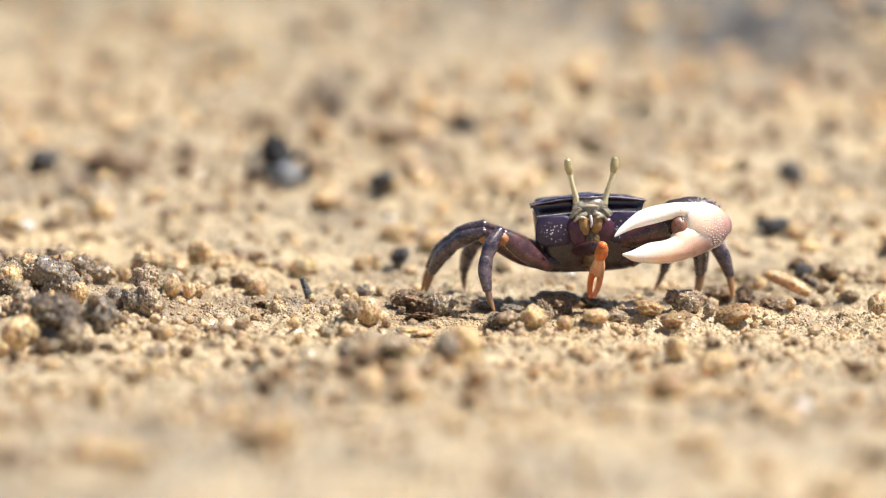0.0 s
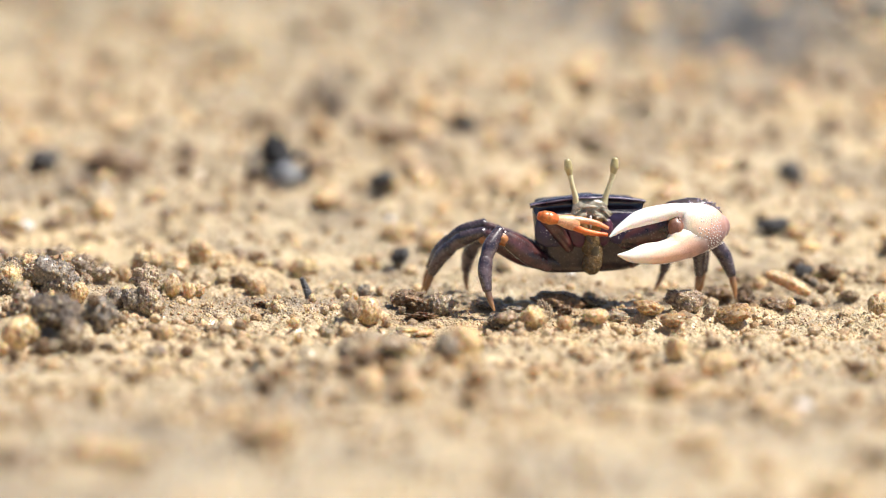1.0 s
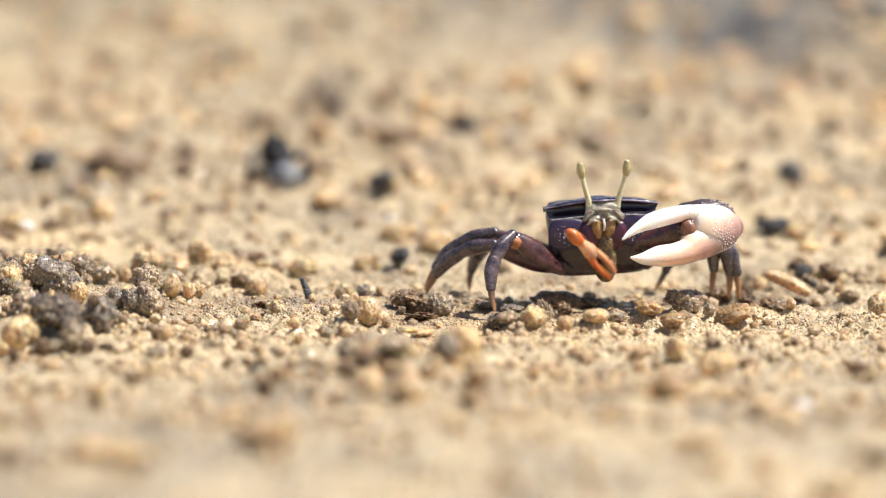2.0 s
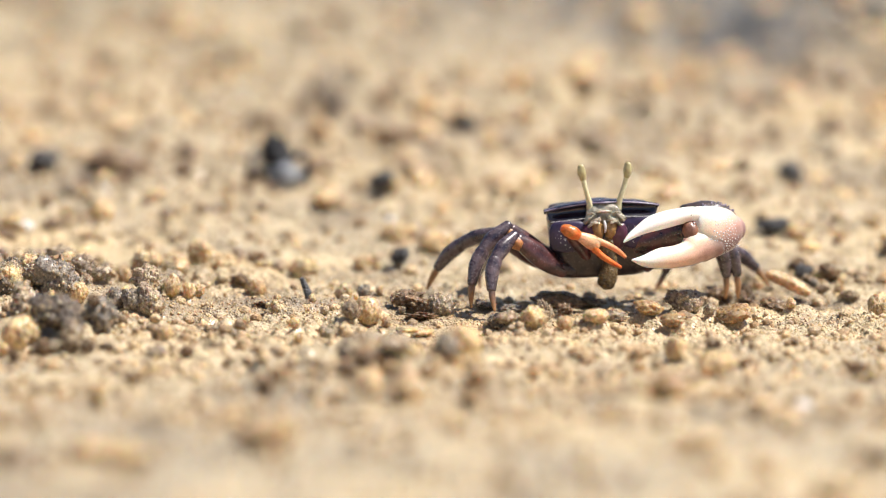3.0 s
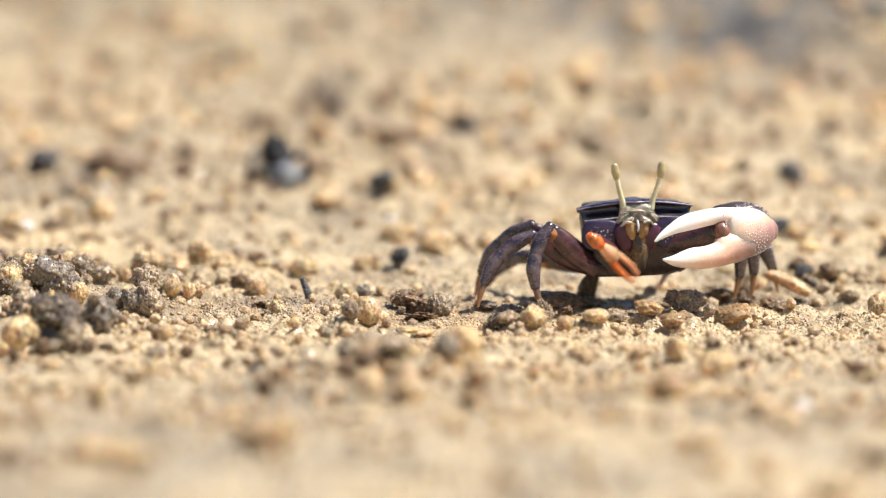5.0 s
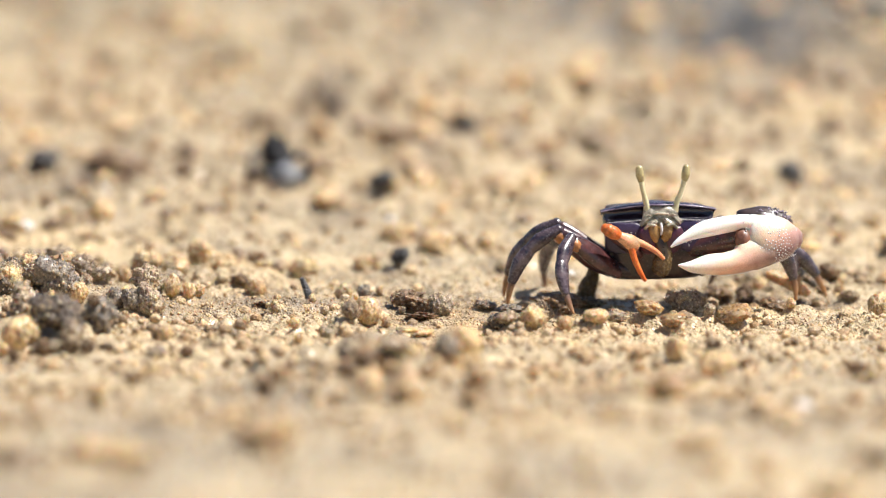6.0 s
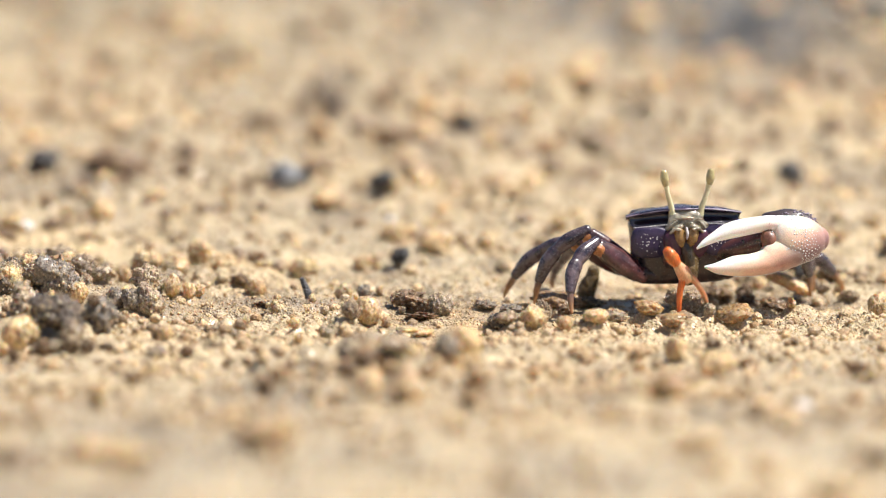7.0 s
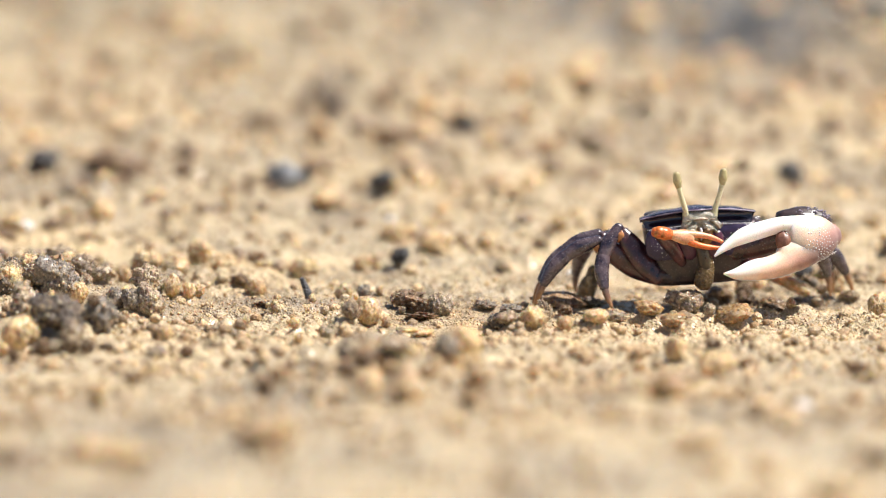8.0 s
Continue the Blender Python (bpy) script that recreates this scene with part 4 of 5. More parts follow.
for _ in range(9000):
    x, a = rng.uniform(-6, 8.6), rng.uniform(-1.5, 1.5)
    wide, tall = (np.interp(x, (-5, -2.6, 0.5, 3.0, 5.2, 7.4, 9.4), v) for v in ((4.3, 4.9, 5.0, 4.8, 4.2, 2.9, 0.4), (7.9, 7.4, 7.0, 6.3, 5.3, 3.4, 0.4)))
    spot = Vector((x, np.interp(x, (0.5, 3, 5.2, 7.4), (0.1, 0.4, 0.7, 1.0)) - wide * math.cos(a), 0.65 + tall * math.sin(a)))
    if rng.random() < min(max((x + 5.5 - 0.3 * tall * math.sin(a)) / 10, 0), 1) ** 1.3 and all((spot - p).length_squared > 0.55 for p in spots):
        spots.append(spot)
spots += [(6.5 - 0.62 * k, -0.3, np.interp(6.5 - 0.62 * k, (-28, -25.8, -20.5, -15.5, -11, -5, 2.6, 6.5), (-6.4, -7.4, -8.5, -8.8, -8.65, -7.6, -5.7, -4.4))) for k in range(54)]
spots += [(-9.7 + 0.6 * abs(k - 4) / 4, -1.6, -1.2 + 0.75 * k) for k in range(8)] + [(-9.0 + 0.6 * abs(k - 4) / 4, -2.3, -1.4 + 0.8 * k) for k in range(8)]
tagged(part("granules", studs(bmesh.new(), spots, 0.27, rng), GRAIN_WHITE, big_claw, "white granules on the claw"), kind="stuff")
# its arm
arm = part("claw_arm", limb(bmesh.new(), [(6.0, -5.0, 14.5, 2.2, 2.6), (14.0, -10.0, 16.0, 2.5, 3.0), (23.0, -14.0, 19.0, 3.0, 4.0)], seg=20), LEG_UPPER, crab, "maroon arm of the large claw")
part("claw_wrist", blob(bmesh.new(), (29.5, -15.0, 23.2), (8.8, 4.4, 4.6), 4, Euler((0, 0.1, 0)).to_matrix(), 0.1), BODY, arm, "rough violet wrist of the large claw")
tagged(part("granules", studs(bmesh.new(), [(29.5 + 8.7 * math.cos(a) * math.cos(b), -15.0 - 4.5 * math.sin(b), 23.2 + 4.6 * math.sin(a) * math.cos(b)) for a, b in
                                     ((rng.uniform(0.3, 2.6), rng.uniform(-0.6, 0.9)) for _ in range(70))], 0.28, rng), RIM, arm), kind="stuff")

# small feeding claw, each piece with its joint at the origin and its length along x
feed_arm = part("feeding_arm", limb(bmesh.new(), [(0, 0, 0, 1.7, 1.8), (6, 0, 0.3, 1.9, 2.1), (15, 0, 0, 1.6, 1.6)], n=20), LEG_UPPER, crab, "maroon upper arm of the small claw")
feed_claw = part("feeding_claw", limb(limb(bmesh.new(), [(2.8, 0, 0, 1.1, 1.1), (5.5, 0, 0, 1.75, 1.4), (8.4, 0, 0, 2.3, 1.5), (10.2, 0, 0, 1.9, 1.2)], side=(0, 1, 0), n=20),
                                          [(8.6, 0.9, 0, 1.25, 1.2), (12.4, 1.35, 0.1, 0.95, 1.0), (16.4, 1.2, 0.1, 0.8, 0.9), (19.6, 0.5, 0, 0.55, 0.65)], n=18), PEACH, crab, "small peach feeding claw")
part("feeding_wrist", blob(limb(bmesh.new(), [(-1.0, 0, 0, 1.5, 1.6), (1.8, 0, 0.2, 2.0, 2.0), (4.2, 0, 0, 1.3, 1.2)], n=18), (0.2, 0, 0.3), (1.9, 1.9, 1.9), 3), ORANGE, feed_claw, "orange wrist of the small claw")
feed_finger = part("movable_finger", limb(bmesh.new(), [(-0.6, 0.2, 0, 1.25, 1.2), (3.3, -0.35, 0, 0.95, 1.0), (7.4, -0.1, 0, 0.8, 0.9), (10.8, 0.5, 0, 0.55, 0.65)], n=18), ORANGE, feed_claw)

# walking legs: hip, upper length, lower length
HIPS = {"A": (-12.5, -7.5, 9.8), "B": (-13.5, -3.0, 9.8), "C": (-13.0, 3.0, 9.8), "D": (-10.5, 8.0, 9.5),
        "E": (12.5, -7.0, 9.8), "F": (13.5, -2.5, 9.8), "G": (13.0, 3.0, 9.8), "H": (10.5, 8.0, 9.5)}
UPPER = {"A": 17.5, "B": 18.8, "C": 19.0, "D": 16.5, "E": 18.5, "F": 19.5, "G": 19.5, "H": 17.0}
LOWER = {"A": 23.8, "B": 26.6, "C": 28.2, "D": 23.0, "E": 26.0, "F": 27.0, "G": 27.0, "H": 23.0}
LEGS = {}
for key in HIPS:
    a, b = UPPER[key], LOWER[key]
    bm = limb(bmesh.new(), [(-1, 0, -0.8, 1.5, 2.3), (a * 0.3, 0, -0.8, 1.9, 3.5), (a * 0.7, 0, -0.4, 1.8, 3.1), (a - 1.0, 0, 0, 1.4, 2.0)], side=(0, 1, 0), power=2.1)
    upper = part("upper_leg", bm, LEG_UPPER, crab, "flattened maroon upper leg")
    # pale beads added along the upper edge for its white sparkle
    ridge = [(x, rng.uniform(-1.3, 0.2), float(np.interp(x, (0, a * 0.3, a * 0.7, a - 1), (1.5, 2.62, 2.62, 1.95)))) for x in np.linspace(a * 0.15, a - 0.6, 22)]
    tagged(part("granules", studs(bmesh.new(), ridge, 0.17, rng), RIM, upper), kind="stuff")
    hip = Vector(HIPS[key])
    part("hip", limb(bmesh.new(), [(hip.x * 0.72, hip.y * 0.85, hip.z - 1.4, 2.0, 2.2), (hip.x * 1.02, hip.y, hip.z - 0.3, 1.8, 2.2)], n=12), BODY, crab, "dark hip joint")
    part("knee_skin", blob(bmesh.new(), (a - 1.6, -0.2, -1.0), (3.0, 1.75, 2.0), 3, rough=0.2), JOINT, upper, "orange knee joint")
    bm = limb(bmesh.new(), [(-0.6, 0, 0.3, 1.5, 1.6), (b * 0.18, 0, 2.9, 1.8, 2.3), (b * 0.34, 0, 4.1, 1.45, 1.95)], side=(0, 1, 0), power=2.1, n=18)
    limb(bm, [(b * 0.33, 0, 4.0, 1.35, 1.8), (b * 0.40, 0, 4.2, 1.55, 2.2), (b * 0.55, 0, 4.2, 1.6, 2.2), (b * 0.75, 0, 3.0, 1.1, 1.45)], side=(0, 1, 0), power=2.1, n=18)
    lower = part("lower_leg", bm, LEG, crab, "grey-violet lower leg")
    # the same sparkle along the lower leg, again as pale beads
    ridge = [(x, rng.uniform(-1.0, 0.2), float(np.interp(x, (0, b * 0.18, b * 0.34, b * 0.55, b * 0.72), (1.8, 5.0, 5.8, 6.2, 4.5)))) for x in np.linspace(0.5, b * 0.7, 20)]
    tagged(part("granules", studs(bmesh.new(), ridge, 0.14, rng), RIM, lower), kind="stuff")
    part("leg_tip", limb(bmesh.new(), [(b * 0.72, 0, 3.1, 0.85, 1.05), (b * 0.85, 0, 1.9, 0.75, 0.95), (b - 0.4, 0, 0.1, 0.3, 0.38)], side=(0, 1, 0), power=2.1, n=16), LEG_TIP, lower, "tan pointed leg tip")
    LEGS[key] = (upper, lower)


# ---- what the crab gathers ----
def mud_pellet(name, label):
    bm = limb(bmesh.new(), [(0.3, 0, 4.6, 1.7, 1.5), (0.3, 0, 2.0, 2.3, 1.9), (-0.3, 0, -1.5, 2.9, 2.3), (-0.8, 0, -4.0, 2.7, 2.1)], side=(1, 0, 0), n=24, seg=20)
    for v in bm.verts:
        v.co += v.co.normalized() * 0.26 * noise.fractal(v.co * 0.6, 0.8, 2, 3)
    return tagged(new(name, finish(bm, name, PELLET_WET)), label, "mud pellet")


pellet_one = mud_pellet("mud_pellet", "wet brown mud pellet rolled by the crab and laid on sand")
pellet_two = mud_pellet("mud_pellet", "wet brown mud pellet forming under the crab's mouth")

# ---- a second animal at its burrow, far behind ----
other = new("burrowing_crab")
tagged(other, "small dark crab that ducks behind a blue-grey mound", "crab")
part("shell", blob(bmesh.new(), (0, 0, 8.5), (5.0, 5.5, 7.5), 3, Euler((0, -0.25, 0)).to_matrix(), 0.3), DARK_SHELL, other)
for s in (-1, 1):
    part("eyestalk", limb(bmesh.new(), [(s * 1.6, -4, 13, 0.7, 0.7), (s * 2.2, -4.2, 18, 0.6, 0.6)], n=10), DARK_SHELL, other)
    part("leg", limb(bmesh.new(), [(s * 5.0, -2, 8, 1.2, 1.2), (s * 9.0, -3, 9, 1.0, 1.0), (s * 10.5, -4, 1.0, 0.5, 0.5)], n=16), BODY, other)


# ---- movement ----
# rows: seconds, place of the crab in mm, roll in degrees
CRAB = [
    (0, 42.33, -2, 3.47, -1.6), (0.5, 42.08, -2, 3.3, -1.4), (1, 42.07, -2, 3.3, -1.2), (1.1, 42.62, -2, 3.2, -1.36),
    (1.2, 44.67, -2, 3.1, -1.52), (1.3, 45.06, -2, 3.01, -1.68), (1.4, 45.28, -2, 2.91, -1.84), (1.5, 45.67, -2, 2.81, -2),
    (1.7, 46.22, -2, 2.69, -2.04), (2.8, 46.51, -2, 2.02, -2.26), (3, 46.65, -2, 1.9, -2.3), (3.5, 46.59, -2, 1.81, -2),
    (3.8, 46.6, -2, 1.96, -1.88), (3.9, 46.13, -2, 2.01, -1.84), (4, 45.67, -2, 2.06, -1.8), (4.1, 45.64, -2.1, 2.15, -1.8),
    (4.2, 45.78, -2.2, 2.25, -1.8), (4.3, 46.25, -2.3, 2.34, -1.8), (4.4, 47.55, -2.4, 2.44, -1.8), (4.5, 49.02, -2.5, 2.54, -1.8),
    (4.6, 51.13, -2.6, 2.46, -1.71), (4.7, 52.09, -2.7, 2.39, -1.61), (5.2, 58.37, -3.2, 2.02, -1.15), (5.8, 62.29, -3.8, 1.59, -0.59),
    (6, 62.38, -4, 1.44, -0.4), (6.1, 62.47, -4, 1.44, -0.14), (6.2, 64.05, -4, 1.44, 0.12), (6.3, 64.3, -4, 1.44, 0.38),
    (6.4, 64.72, -4, 1.44, 0.64), (6.5, 64.98, -4, 1.43, 0.9), (6.7, 66.03, -4.4, 0.99, 0.02), (6.8, 67.39, -4.6, 0.77, -0.42),
    (6.9, 68.58, -4.8, 0.55, -0.86), (7, 70.18, -5, 0.33, -1.3), (7.1, 71.04, -5.2, 0.28, -1.6), (7.2, 72.31, -5.4, 0.22, -1.9),
    (7.3, 73.09, -5.6, 0.17, -2.2), (7.4, 73.53, -5.8, 0.12, -2.5), (7.5, 74.31, -6, 0.07, -2.8), (7.6, 74.65, -6, 0.11, -2.88),
    (7.8, 75.01, -6, 0.18, -3.04), (8, 75.04, -6, 0.25, -3.2)
]
# rows: seconds, elbow and tip of the feeding claw in the crab's space in mm, opening in degrees
ARM = [
    (0, 0.9, -24.3, 15.1, -0.5, -12.7, -0.6, 0), (0.1, -0.7, -24.1, 14.5, -1.2, -12, -0.8, 0), (0.2, -13.2, -16.2, 23.6, 4.9, -10.3, 19.2, 0),
    (0.3, -10.9, -22.6, 20, -4.2, -16.8, 2.6, 14), (0.4, -0.1, -24.2, 15.3, -0.2, -12.1, -0, 0), (0.5, 0.3, -24.2, 15.3, -2.2, -12.2, 0.1, 0),
    (0.6, -4.6, -23.5, 18.5, -4, -15.2, 0.9, 3), (0.7, -14.4, -16.1, 24.6, 3.6, -10.9, 19, 3), (0.8, 0, -24.2, 13.6, -2.5, -10.3, 0.2, 0),
    (0.9, -1.4, -24, 14.2, -5.6, -11.3, -0, 0), (1, -14.5, -16.1, 24.1, 3.6, -10.7, 18.9, 3), (1.1, 1.7, -24.4, 16.2, 4.6, -12.7, 0.8, 0),
    (1.2, 3.5, -24.7, 13.9, 4.3, -11.8, -0.7, 0), (1.3, 2.2, -24.5, 14, 3.5, -11.2, -0.2, 0), (1.4, -14.8, -16, 24.2, 1.1, -10.5, 14.2, 5),
    (1.5, -1.7, -23.9, 15.3, 1.4, -12.2, 0.1, 10), (1.6, -6.5, -23.2, 19.7, -4, -17.6, 1.2, 8), (1.7, -11.6, -22.5, 16.6, -9.1, -15, -1.2, 16),
    (1.9, -14.7, -16, 23.8, 3.1, -9.8, 18.7, 2), (2.1, -7, -23.2, 16.4, -4.8, -12.1, 0.5, 6), (2.3, -14.9, -16, 23.7, 3, -10, 18.7, 2),
    (2.5, -6.2, -23.3, 16.3, -4, -11.9, 0.6, 8), (2.7, -11.9, -22.5, 19.5, -4.3, -13.8, 3.7, 5), (2.8, -8.5, -23, 15.6, -2.3, -11.5, 1, 5),
    (2.9, -8.2, -23, 15.6, -3.9, -10.3, 1.5, 3), (3, -11.9, -16.4, 21.7, 3.4, -10.6, 11.1, 8), (3.1, -14.1, -16.1, 21.8, 1.6, -10.8, 11.5, 12),
    (3.2, -4.5, -23.5, 16.1, -0.3, -11.8, 1.1, 3), (3.3, -5.6, -23.4, 18.1, -0.1, -14.7, 1.5, 3), (3.4, -6.5, -23.2, 16.2, -0.8, -12.1, 1.2, 6),
    (3.5, -9.5, -22.8, 18.4, -0.5, -16.9, 2.2, 8), (3.6, -16.7, -21.8, 21.1, -11.9, -16.4, 3, 22), (3.7, -14.8, -22.1, 16.3, -12.4, -14.5, -1.5, 18),
    (3.8, -16.6, -21.8, 17.2, -14.4, -12.8, 0, 18), (3.9, -17.6, -21.7, 16.6, -14.4, -13.5, -0.8, 14), (4, -18, -21.6, 16.9, -14.5, -13.6, -0.5, 26),
    (4.1, -16.5, -21.8, 15.6, -14.3, -11.9, -1, 16), (4.2, -14.3, -16.1, 23, 3.9, -10.5, 18.9, 6), (4.3, -13.1, -22.3, 17.9, -5.1, -11.8, 3.6, 20),
    (4.4, -11.1, -16.5, 21.1, 2.5, -9.7, 8.9, 24), (4.5, -7.6, -17.2, 20.4, 3.4, -9.4, 7.2, 30), (4.6, -17.8, -21.7, 15.1, -11.9, -7.7, 2.8, 8),
    (4.7, -9.1, -16.8, 20.4, 2, -9.9, 6, 20), (4.9, -15.4, -22, 16.8, -11.6, -12.3, 0.4, 10), (5.1, -13.6, -16.2, 22, 4, -9.8, 16.4, 3),
    (5.3, -12.6, -22.4, 15.4, -8.5, -12.3, -0.8, 8), (5.5, -12.8, -16.3, 21.7, 4.9, -9.7, 16.8, 3), (5.65, -10.9, -22.7, 16.4, -6.9, -13.6, -0.4, 6),
    (5.8, -7, -23.2, 15.3, -6.2, -12.5, -1, 10), (5.9, -11.1, -16.6, 19.1, 0.6, -10.1, 4.9, 6), (6, -16.6, -15.8, 22.2, -4.6, -9.7, 9.0, 26),
    (6.1, -9.6, -22.9, 16.8, -9.1, -13.7, -0.4, 18), (6.2, -9, -23, 14.6, -6.1, -12.4, -1.6, 14), (6.3, -9.6, -22.9, 15, -6.8, -13.9, -2, 10),
    (6.4, -12, -22.6, 14.5, -7, -15.8, -3.1, 10), (6.5, -11.7, -22.6, 16.4, -8.9, -20, -2.7, 20), (6.6, -16.2, -22, 13.1, -7.2, -14.2, -2.4, 10),
    (6.7, -8.8, -23, 14.4, -1.3, -14.6, -1.5, 18), (6.8, -9.1, -22.9, 15.4, -3.2, -14.8, -1.3, 6), (6.9, -14, -16.2, 23.6, 4.1, -10, 19.9, 3),
    (7, -7.4, -23.1, 17.2, -2.1, -20.2, -1.4, 28), (7.1, -8, -23.1, 15.3, -0.2, -16.7, -1.4, 16), (7.2, -6.6, -23.2, 15.7, 0.3, -16.1, -1.1, 14),
    (7.3, -7.3, -23.1, 15.9, -0.2, -16.3, -0.9, 8), (7.4, -10.6, -22.6, 18.1, -2.1, -14.1, 2.8, 24), (7.5, -5.4, -23.4, 16, -1.6, -14.5, -0.9, 12),
    (7.6, -5.9, -23.3, 16.3, -1.7, -12.8, 0.5, 12), (7.7, -4.3, -23.5, 15.4, 0.2, -13.1, -0.5, 8), (7.8, -2.4, -23.8, 16.6, 0.7, -13.9, 0.1, 10),
    (7.9, -2.7, -23.7, 15.3, 0.4, -12.8, -0.6, 6), (7.96, -13.5, -16.1, 23.5, 4.3, -10.1, 18.3, 3), (8, -13.5, -16.1, 23.5, 4.3, -10.1, 18.3, 3)
]
# rows for each foot: seconds and place in mm
FEET = {
    "A": [(0, 15, -26, 0), (4.4, 15.1, -27.2, 0), (4.5, 19.7, -17.8, 0), (4.6, 29.1, -17.8, 0), (4.7, 29.1, -20.2, -0), (5.3, 29.1, -20.2, -0), (5.5, 36.4, -29.5, -0), (5.8, 36.4, -29.5, -0), (6, 38, -32, -0.1), (7.1, 37.4, -31.8, 0), (7.2, 44.9, -26, 0), (7.3, 48.4, -21.3, 0), (7.5, 49.4, -20.2, -0), (8, 49.5, -20.2, -0)],
    "B": [(0, -5.4, 3, 1.3), (1.7, -5.4, 3, 0.9), (2.1, -5.4, 3, 0.9), (2.4, 8.1, -19, 0), (4.5, 8.4, -21.3, 0), (4.7, 9.8, -17.8, 0), (5.1, 10.1, -17.8, 0), (5.4, 18.1, -14.3, 0), (6.4, 19.2, -14.3, 0), (6.6, 21.3, -11.9, 0), (6.7, 21.6, -11.9, 0), (6.8, 25.2, -11.9, 0), (7.1, 27.2, -11.9, 0), (7.4, 26.7, -16.7, 0), (8, 26.8, -16.7, 0)],
    "C": [(0, -6.4, 8, 1.4), (4.4, -4.5, 8, 1.9), (4.5, -2.9, 8, 1.9), (4.6, 8.7, 8, 0.6), (4.7, 9.4, 6, 0), (5.2, 9.7, 6, 0), (5.5, 17.8, 3.6, 0), (7.2, 17.8, 3.6, 0), (7.3, 19.8, 0, 0), (7.4, 25.6, -9.6, 0), (8, 26.2, -11.9, 0)],
    "D": [(0, 6.4, 18.3, 0), (1.5, 7.5, 18.3, 0), (2.2, 7.8, 18.3, 0), (2.4, 10.4, 22, 0), (4.5, 12.6, 24, 0.1), (5, 13.3, 24, 0.1), (5.4, 29.9, 22, 0), (6.9, 32.4, 22, 0), (7.2, 32.9, 20.7, 0), (7.4, 39, 14.6, 0), (8, 39.5, 12.1, 0)],
    "E": [(0, 74.8, 3.6, 0), (1.1, 74.8, 3.6, 0), (1.3, 76.5, 3.6, 0), (1.7, 76.8, 3.6, 0), (2.4, 83.5, 0, 0), (4.4, 84.7, 0, 0), (4.7, 84.7, 0, 0), (5.1, 86.4, 0, 0), (5.4, 103.9, -1.2, 0), (6.4, 104.7, -6, 0), (6.9, 106.2, -3.6, 0), (7, 109.2, 3.6, 0), (7.4, 110.2, 4.8, 0), (7.6, 114.9, 6, 0), (8, 115.3, 6, 0)],
    "F": [(0, 76.1, 9.7, 0), (1.1, 76.5, 9.7, 0), (1.3, 82.8, 1.2, 0), (1.7, 83.1, 1.2, 0), (2.4, 87.2, 0, 0), (4.4, 88.4, 1.2, 0), (4.6, 91.3, 3.6, 0), (5, 91.6, 3.6, 0), (5.5, 106, 6, 0), (6.8, 106.9, 6, 0), (7, 110.7, 12, 0.4), (7.5, 111.7, 12, 0.4), (7.7, 116.4, 12, 0.5), (8, 116.6, 12, 0.5)],
    "G": [(0, 85.8, -1.2, 0), (1.4, 87, 0, 0), (2, 87.7, 0, 0), (2.3, 97.5, 22, 1), (4.4, 98.5, 22, 1.2), (4.6, 99.6, 18.3, 0), (4.7, 99.9, 14.6, 0), (5.2, 100.4, 14.6, 0), (5.6, 113.7, 7.3, 0), (6.7, 115.4, 3.6, 0), (6.9, 119.9, 22, 0), (7.1, 121.3, 18.3, 0), (7.3, 122.4, 10.9, 0), (8, 122.6, 10.9, 0)],
    "H": [(0, 63.4, 18.3, 0), (4.5, 63.7, 18.3, 0), (5, 64, 18.3, 0), (5.4, 79.1, 22, 0), (7, 80.2, 22, 0), (7.4, 86.6, 19.5, 0), (8, 87.4, 18.3, 0)]
}
# rows: seconds, place in the crab's space in mm, turn and roll in degrees
BIG_CLAW = [
    (0, 32.4, -19.6, 18.9, 24.3, 0.3), (1.5, 31.6, -19.5, 19, 21.6, -0.1), (3, 32, -19.5, 18.9, 20.5, -0.4),
    (4, 32, -19.6, 19, 18.9, -0.4), (4.5, 31.9, -19.5, 19.1, 19.6, -0.4), (6, 31.5, -19.6, 18.1, 10.3, -1.3),
    (6.5, 31.3, -19.6, 17.8, 0.6, -0.2), (7, 31.7, -19.5, 18.6, 9.2, -1), (7.5, 31.4, -19.4, 18.3, 12.7, -2.4),
    (8, 31.3, -19.4, 18.2, 14.9, -3.3)
]


def crab_pose(t):
    tt = [r[0] for r in CRAB]
    x, y, z, ry = (float(np.interp(t, tt, [r[i] for r in CRAB])) for i in (1, 2, 3, 4))
    return pose(x * MM, y * MM, z * MM, 0, 0, 8) @ pose(0, 0, 0, 0, ry, 0)


def foot_place(rows, t):
    """Where a foot stands at t, in mm; it lifts while it travels."""
    for (t0, *a), (t1, *b) in zip(rows, rows[1:]):
        if t <= t1 + 1e-6:
            u = 0.0 if t1 == t0 else min(max((t - t0) / (t1 - t0), 0), 1)
            a, b = Vector(a), Vector(b)
            s = u * u * (3 - 2 * u)
            p = a.lerp(b, s)
            if (b - a).length > 5:
                p.z += min(5.0, 0.18 * (b - a).length) * math.sin(math.pi * u)
            return p
    return Vector(rows[-1][1:])


def aim(origin, target, upwards):
    """A pose at origin (mm) with x towards target and z as near upwards as can be."""
    x = (target - origin).normalized()
    y = upwards.cross(x).normalized()
    z = x.cross(y)
    m = Matrix((x, y, z)).transposed().to_4x4()
    m.translation = origin * MM
    return m


# how far the plane of a leg leans towards the viewer
LEAN = {"A": [(0.0, -0.1), (7.1, -0.1), (7.35, 0.3), (8.0, 0.3)], "B": [(0.0, 0.0), (8.0, 0.0)]}

# how far its knee is thrown outwards
SPLAY = {"A": [(0.0, 0.9), (7.1, 0.9), (7.35, 1.4), (8.0, 1.4)]}


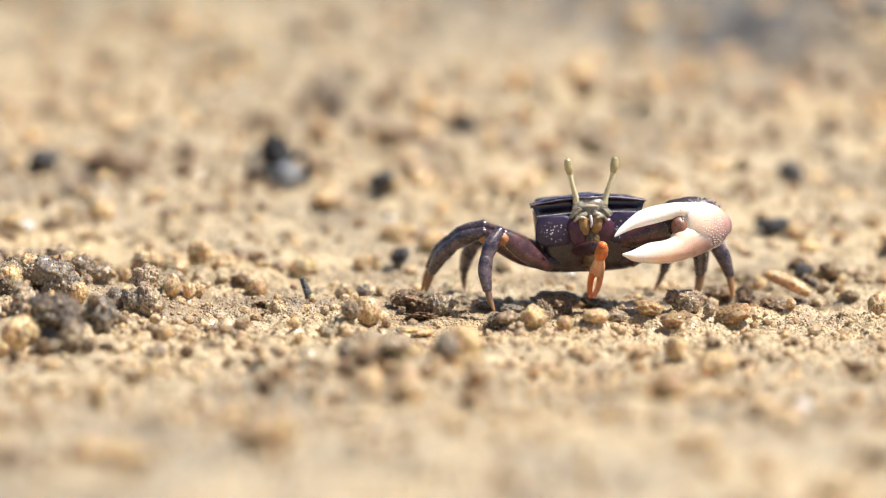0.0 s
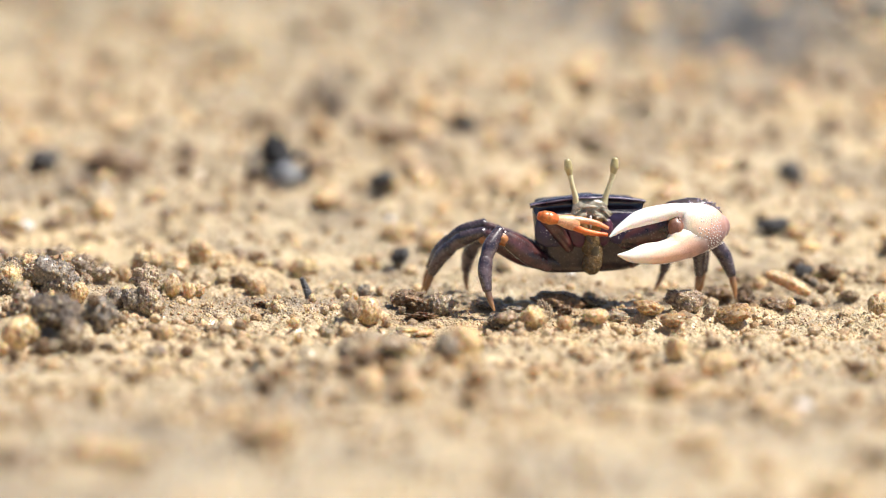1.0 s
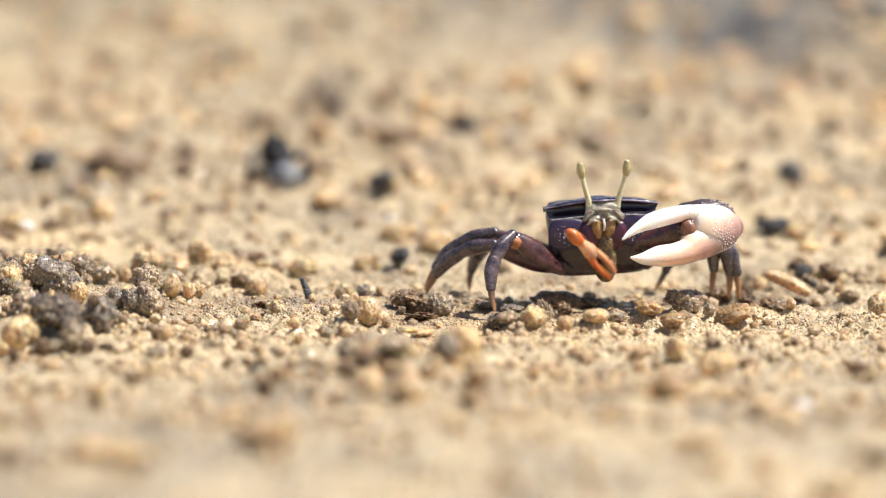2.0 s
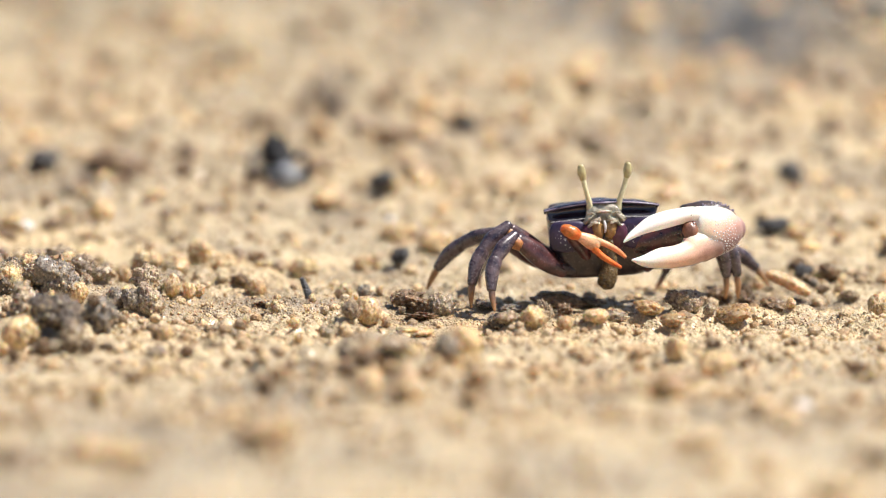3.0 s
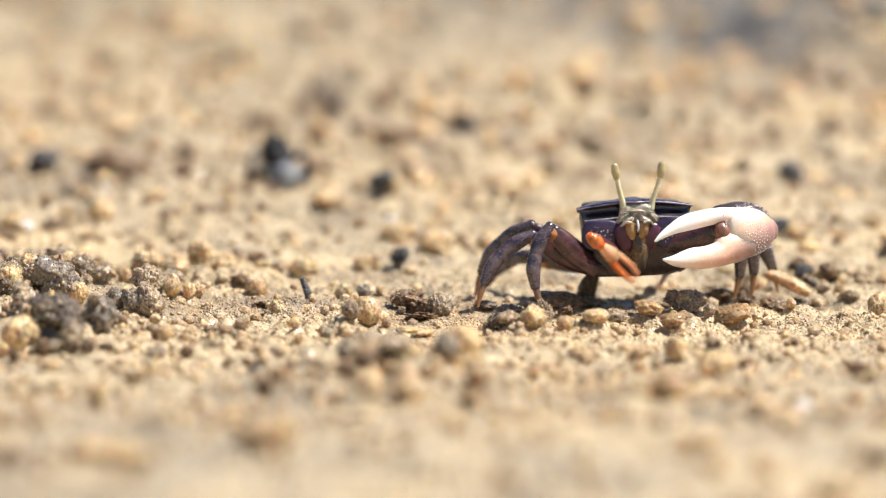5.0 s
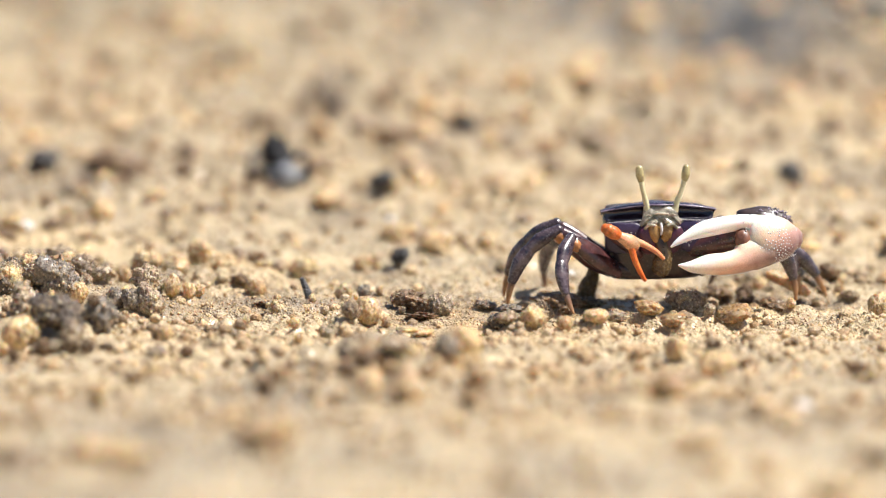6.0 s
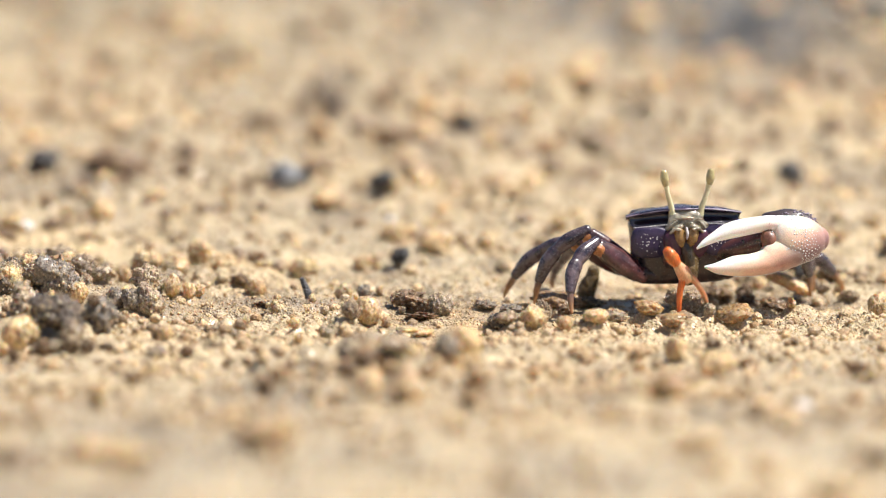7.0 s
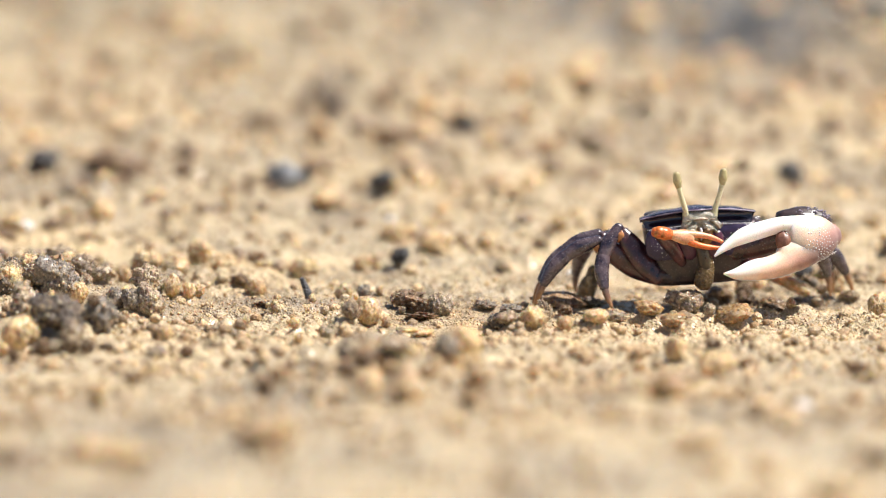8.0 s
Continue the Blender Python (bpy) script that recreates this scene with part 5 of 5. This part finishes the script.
def leg_poses(key, t):
    hip = Vector(HIPS[key])
    foot = (crab_pose(t).inverted() @ (foot_place(FEET[key], t) * MM)) * 1000
    a, b = UPPER[key], LOWER[key]
    way = foot - hip
    d = min(max(way.length, abs(a - b) + 1), a + b - 0.4)
    way.normalize()
    lean = float(np.interp(t, *zip(*LEAN[key]))) if key in LEAN else 0.0
    splay = float(np.interp(t, *zip(*SPLAY[key]))) if key in SPLAY else 0.5
    out = Vector((math.copysign(1, hip.x) * splay, lean, 1.0))
    up = (out - way * out.dot(way)).normalized()
    k = (a * a + d * d - b * b) / (2 * d)
    knee = hip + way * k + up * math.sqrt(max(a * a - k * k, 0.01))
    return aim(hip, knee, up), aim(knee, hip + way * d, up)


def motions():
    times = [round(0.1 * i, 2) for i in range(81)]
    walk(crab, [(t, crab_pose(t)) for t in times])
    for key, (upper, lower) in LEGS.items():
        rows = [(t, *leg_poses(key, t)) for t in times]
        walk(upper, [(t, a) for t, a, b in rows])
        walk(lower, [(t, b) for t, a, b in rows])
    walk(big_claw, [(t, pose(x * MM, y * MM, z * MM, 0, roll, 0) @ pose(0, 0, 0, 0, 0, yaw) @ pose(0, 0, 0, -15)) for t, x, y, z, yaw, roll in BIG_CLAW])
    shoulder = Vector((-5.0, -8.0, 12.5))
    arm_rows, claw_rows, finger_rows = [], [], []
    for t, ex, ey, ez, tx, ty, tz, gap in ARM:
        e, tip = Vector((ex, ey, ez)), Vector((tx, min(ty, -14.5) if tz > 3.5 else ty, tz))
        arm_rows.append((t, aim(e, shoulder, Vector((0, -0.6, 1)))))
        # the palm lies open to the front, its fingers side by side
        face = Vector((0.1, -1.0, 0.25))
        claw_rows.append((t, aim(e, tip, face) @ pose(0, 0, 0, 0, 0, gap * 0.7)))
        finger_rows.append((t, pose(8.8 * MM, -1.0 * MM, 0, 0, 0, -gap * 1.6)))
    walk(feed_arm, arm_rows)
    walk(feed_claw, claw_rows)
    walk(feed_finger, finger_rows)

    def under_mouth(t, drop):
        return crab_pose(t) @ pose(1.2 * MM, -9.4 * MM, (13.5 - drop) * MM, 0, 4, 0)

    lay = pose(0.0436, 0.004, 0.0042, 10, 8, 20)
    drops = [(0.0, 1.6), (1.0, 2.2), (1.7, 3.0), (2.8, 5.0), (4.0, 6.5), (4.5, 7.0)]
    rows = [(round(0.1 * i, 2), under_mouth(0.1 * i, float(np.interp(0.1 * i, *zip(*drops))))) for i in range(46)]
    walk(pellet_one, rows + [(4.6, pose(0.0450, -0.010, 0.0060, 10, 8, 20)), (4.7, lay), (8.0, lay)])
    drops = [(0.0, -3.0), (4.6, -3.0), (5.8, 0.5), (8.0, 3.2)]
    walk(pellet_two, [(round(0.1 * i, 2), under_mouth(0.1 * i, float(np.interp(0.1 * i, *zip(*drops))))) for i in range(81)])
    ox, oy, oz = -0.0548, 0.1778, 0.0142
    walk(other, [(0.0, pose(ox, oy, oz, 0, 0, 15)), (6.3, pose(ox, oy, oz, 0, 0, 15)), (6.6, pose(ox, oy, oz - 0.012, 0, 0, 15)), (7.0, pose(ox - 0.004, oy, oz - 0.013, 0, 0, 10)), (8.0, pose(ox - 0.001, oy, oz - 0.012, 0, 0, 15))])


motions()
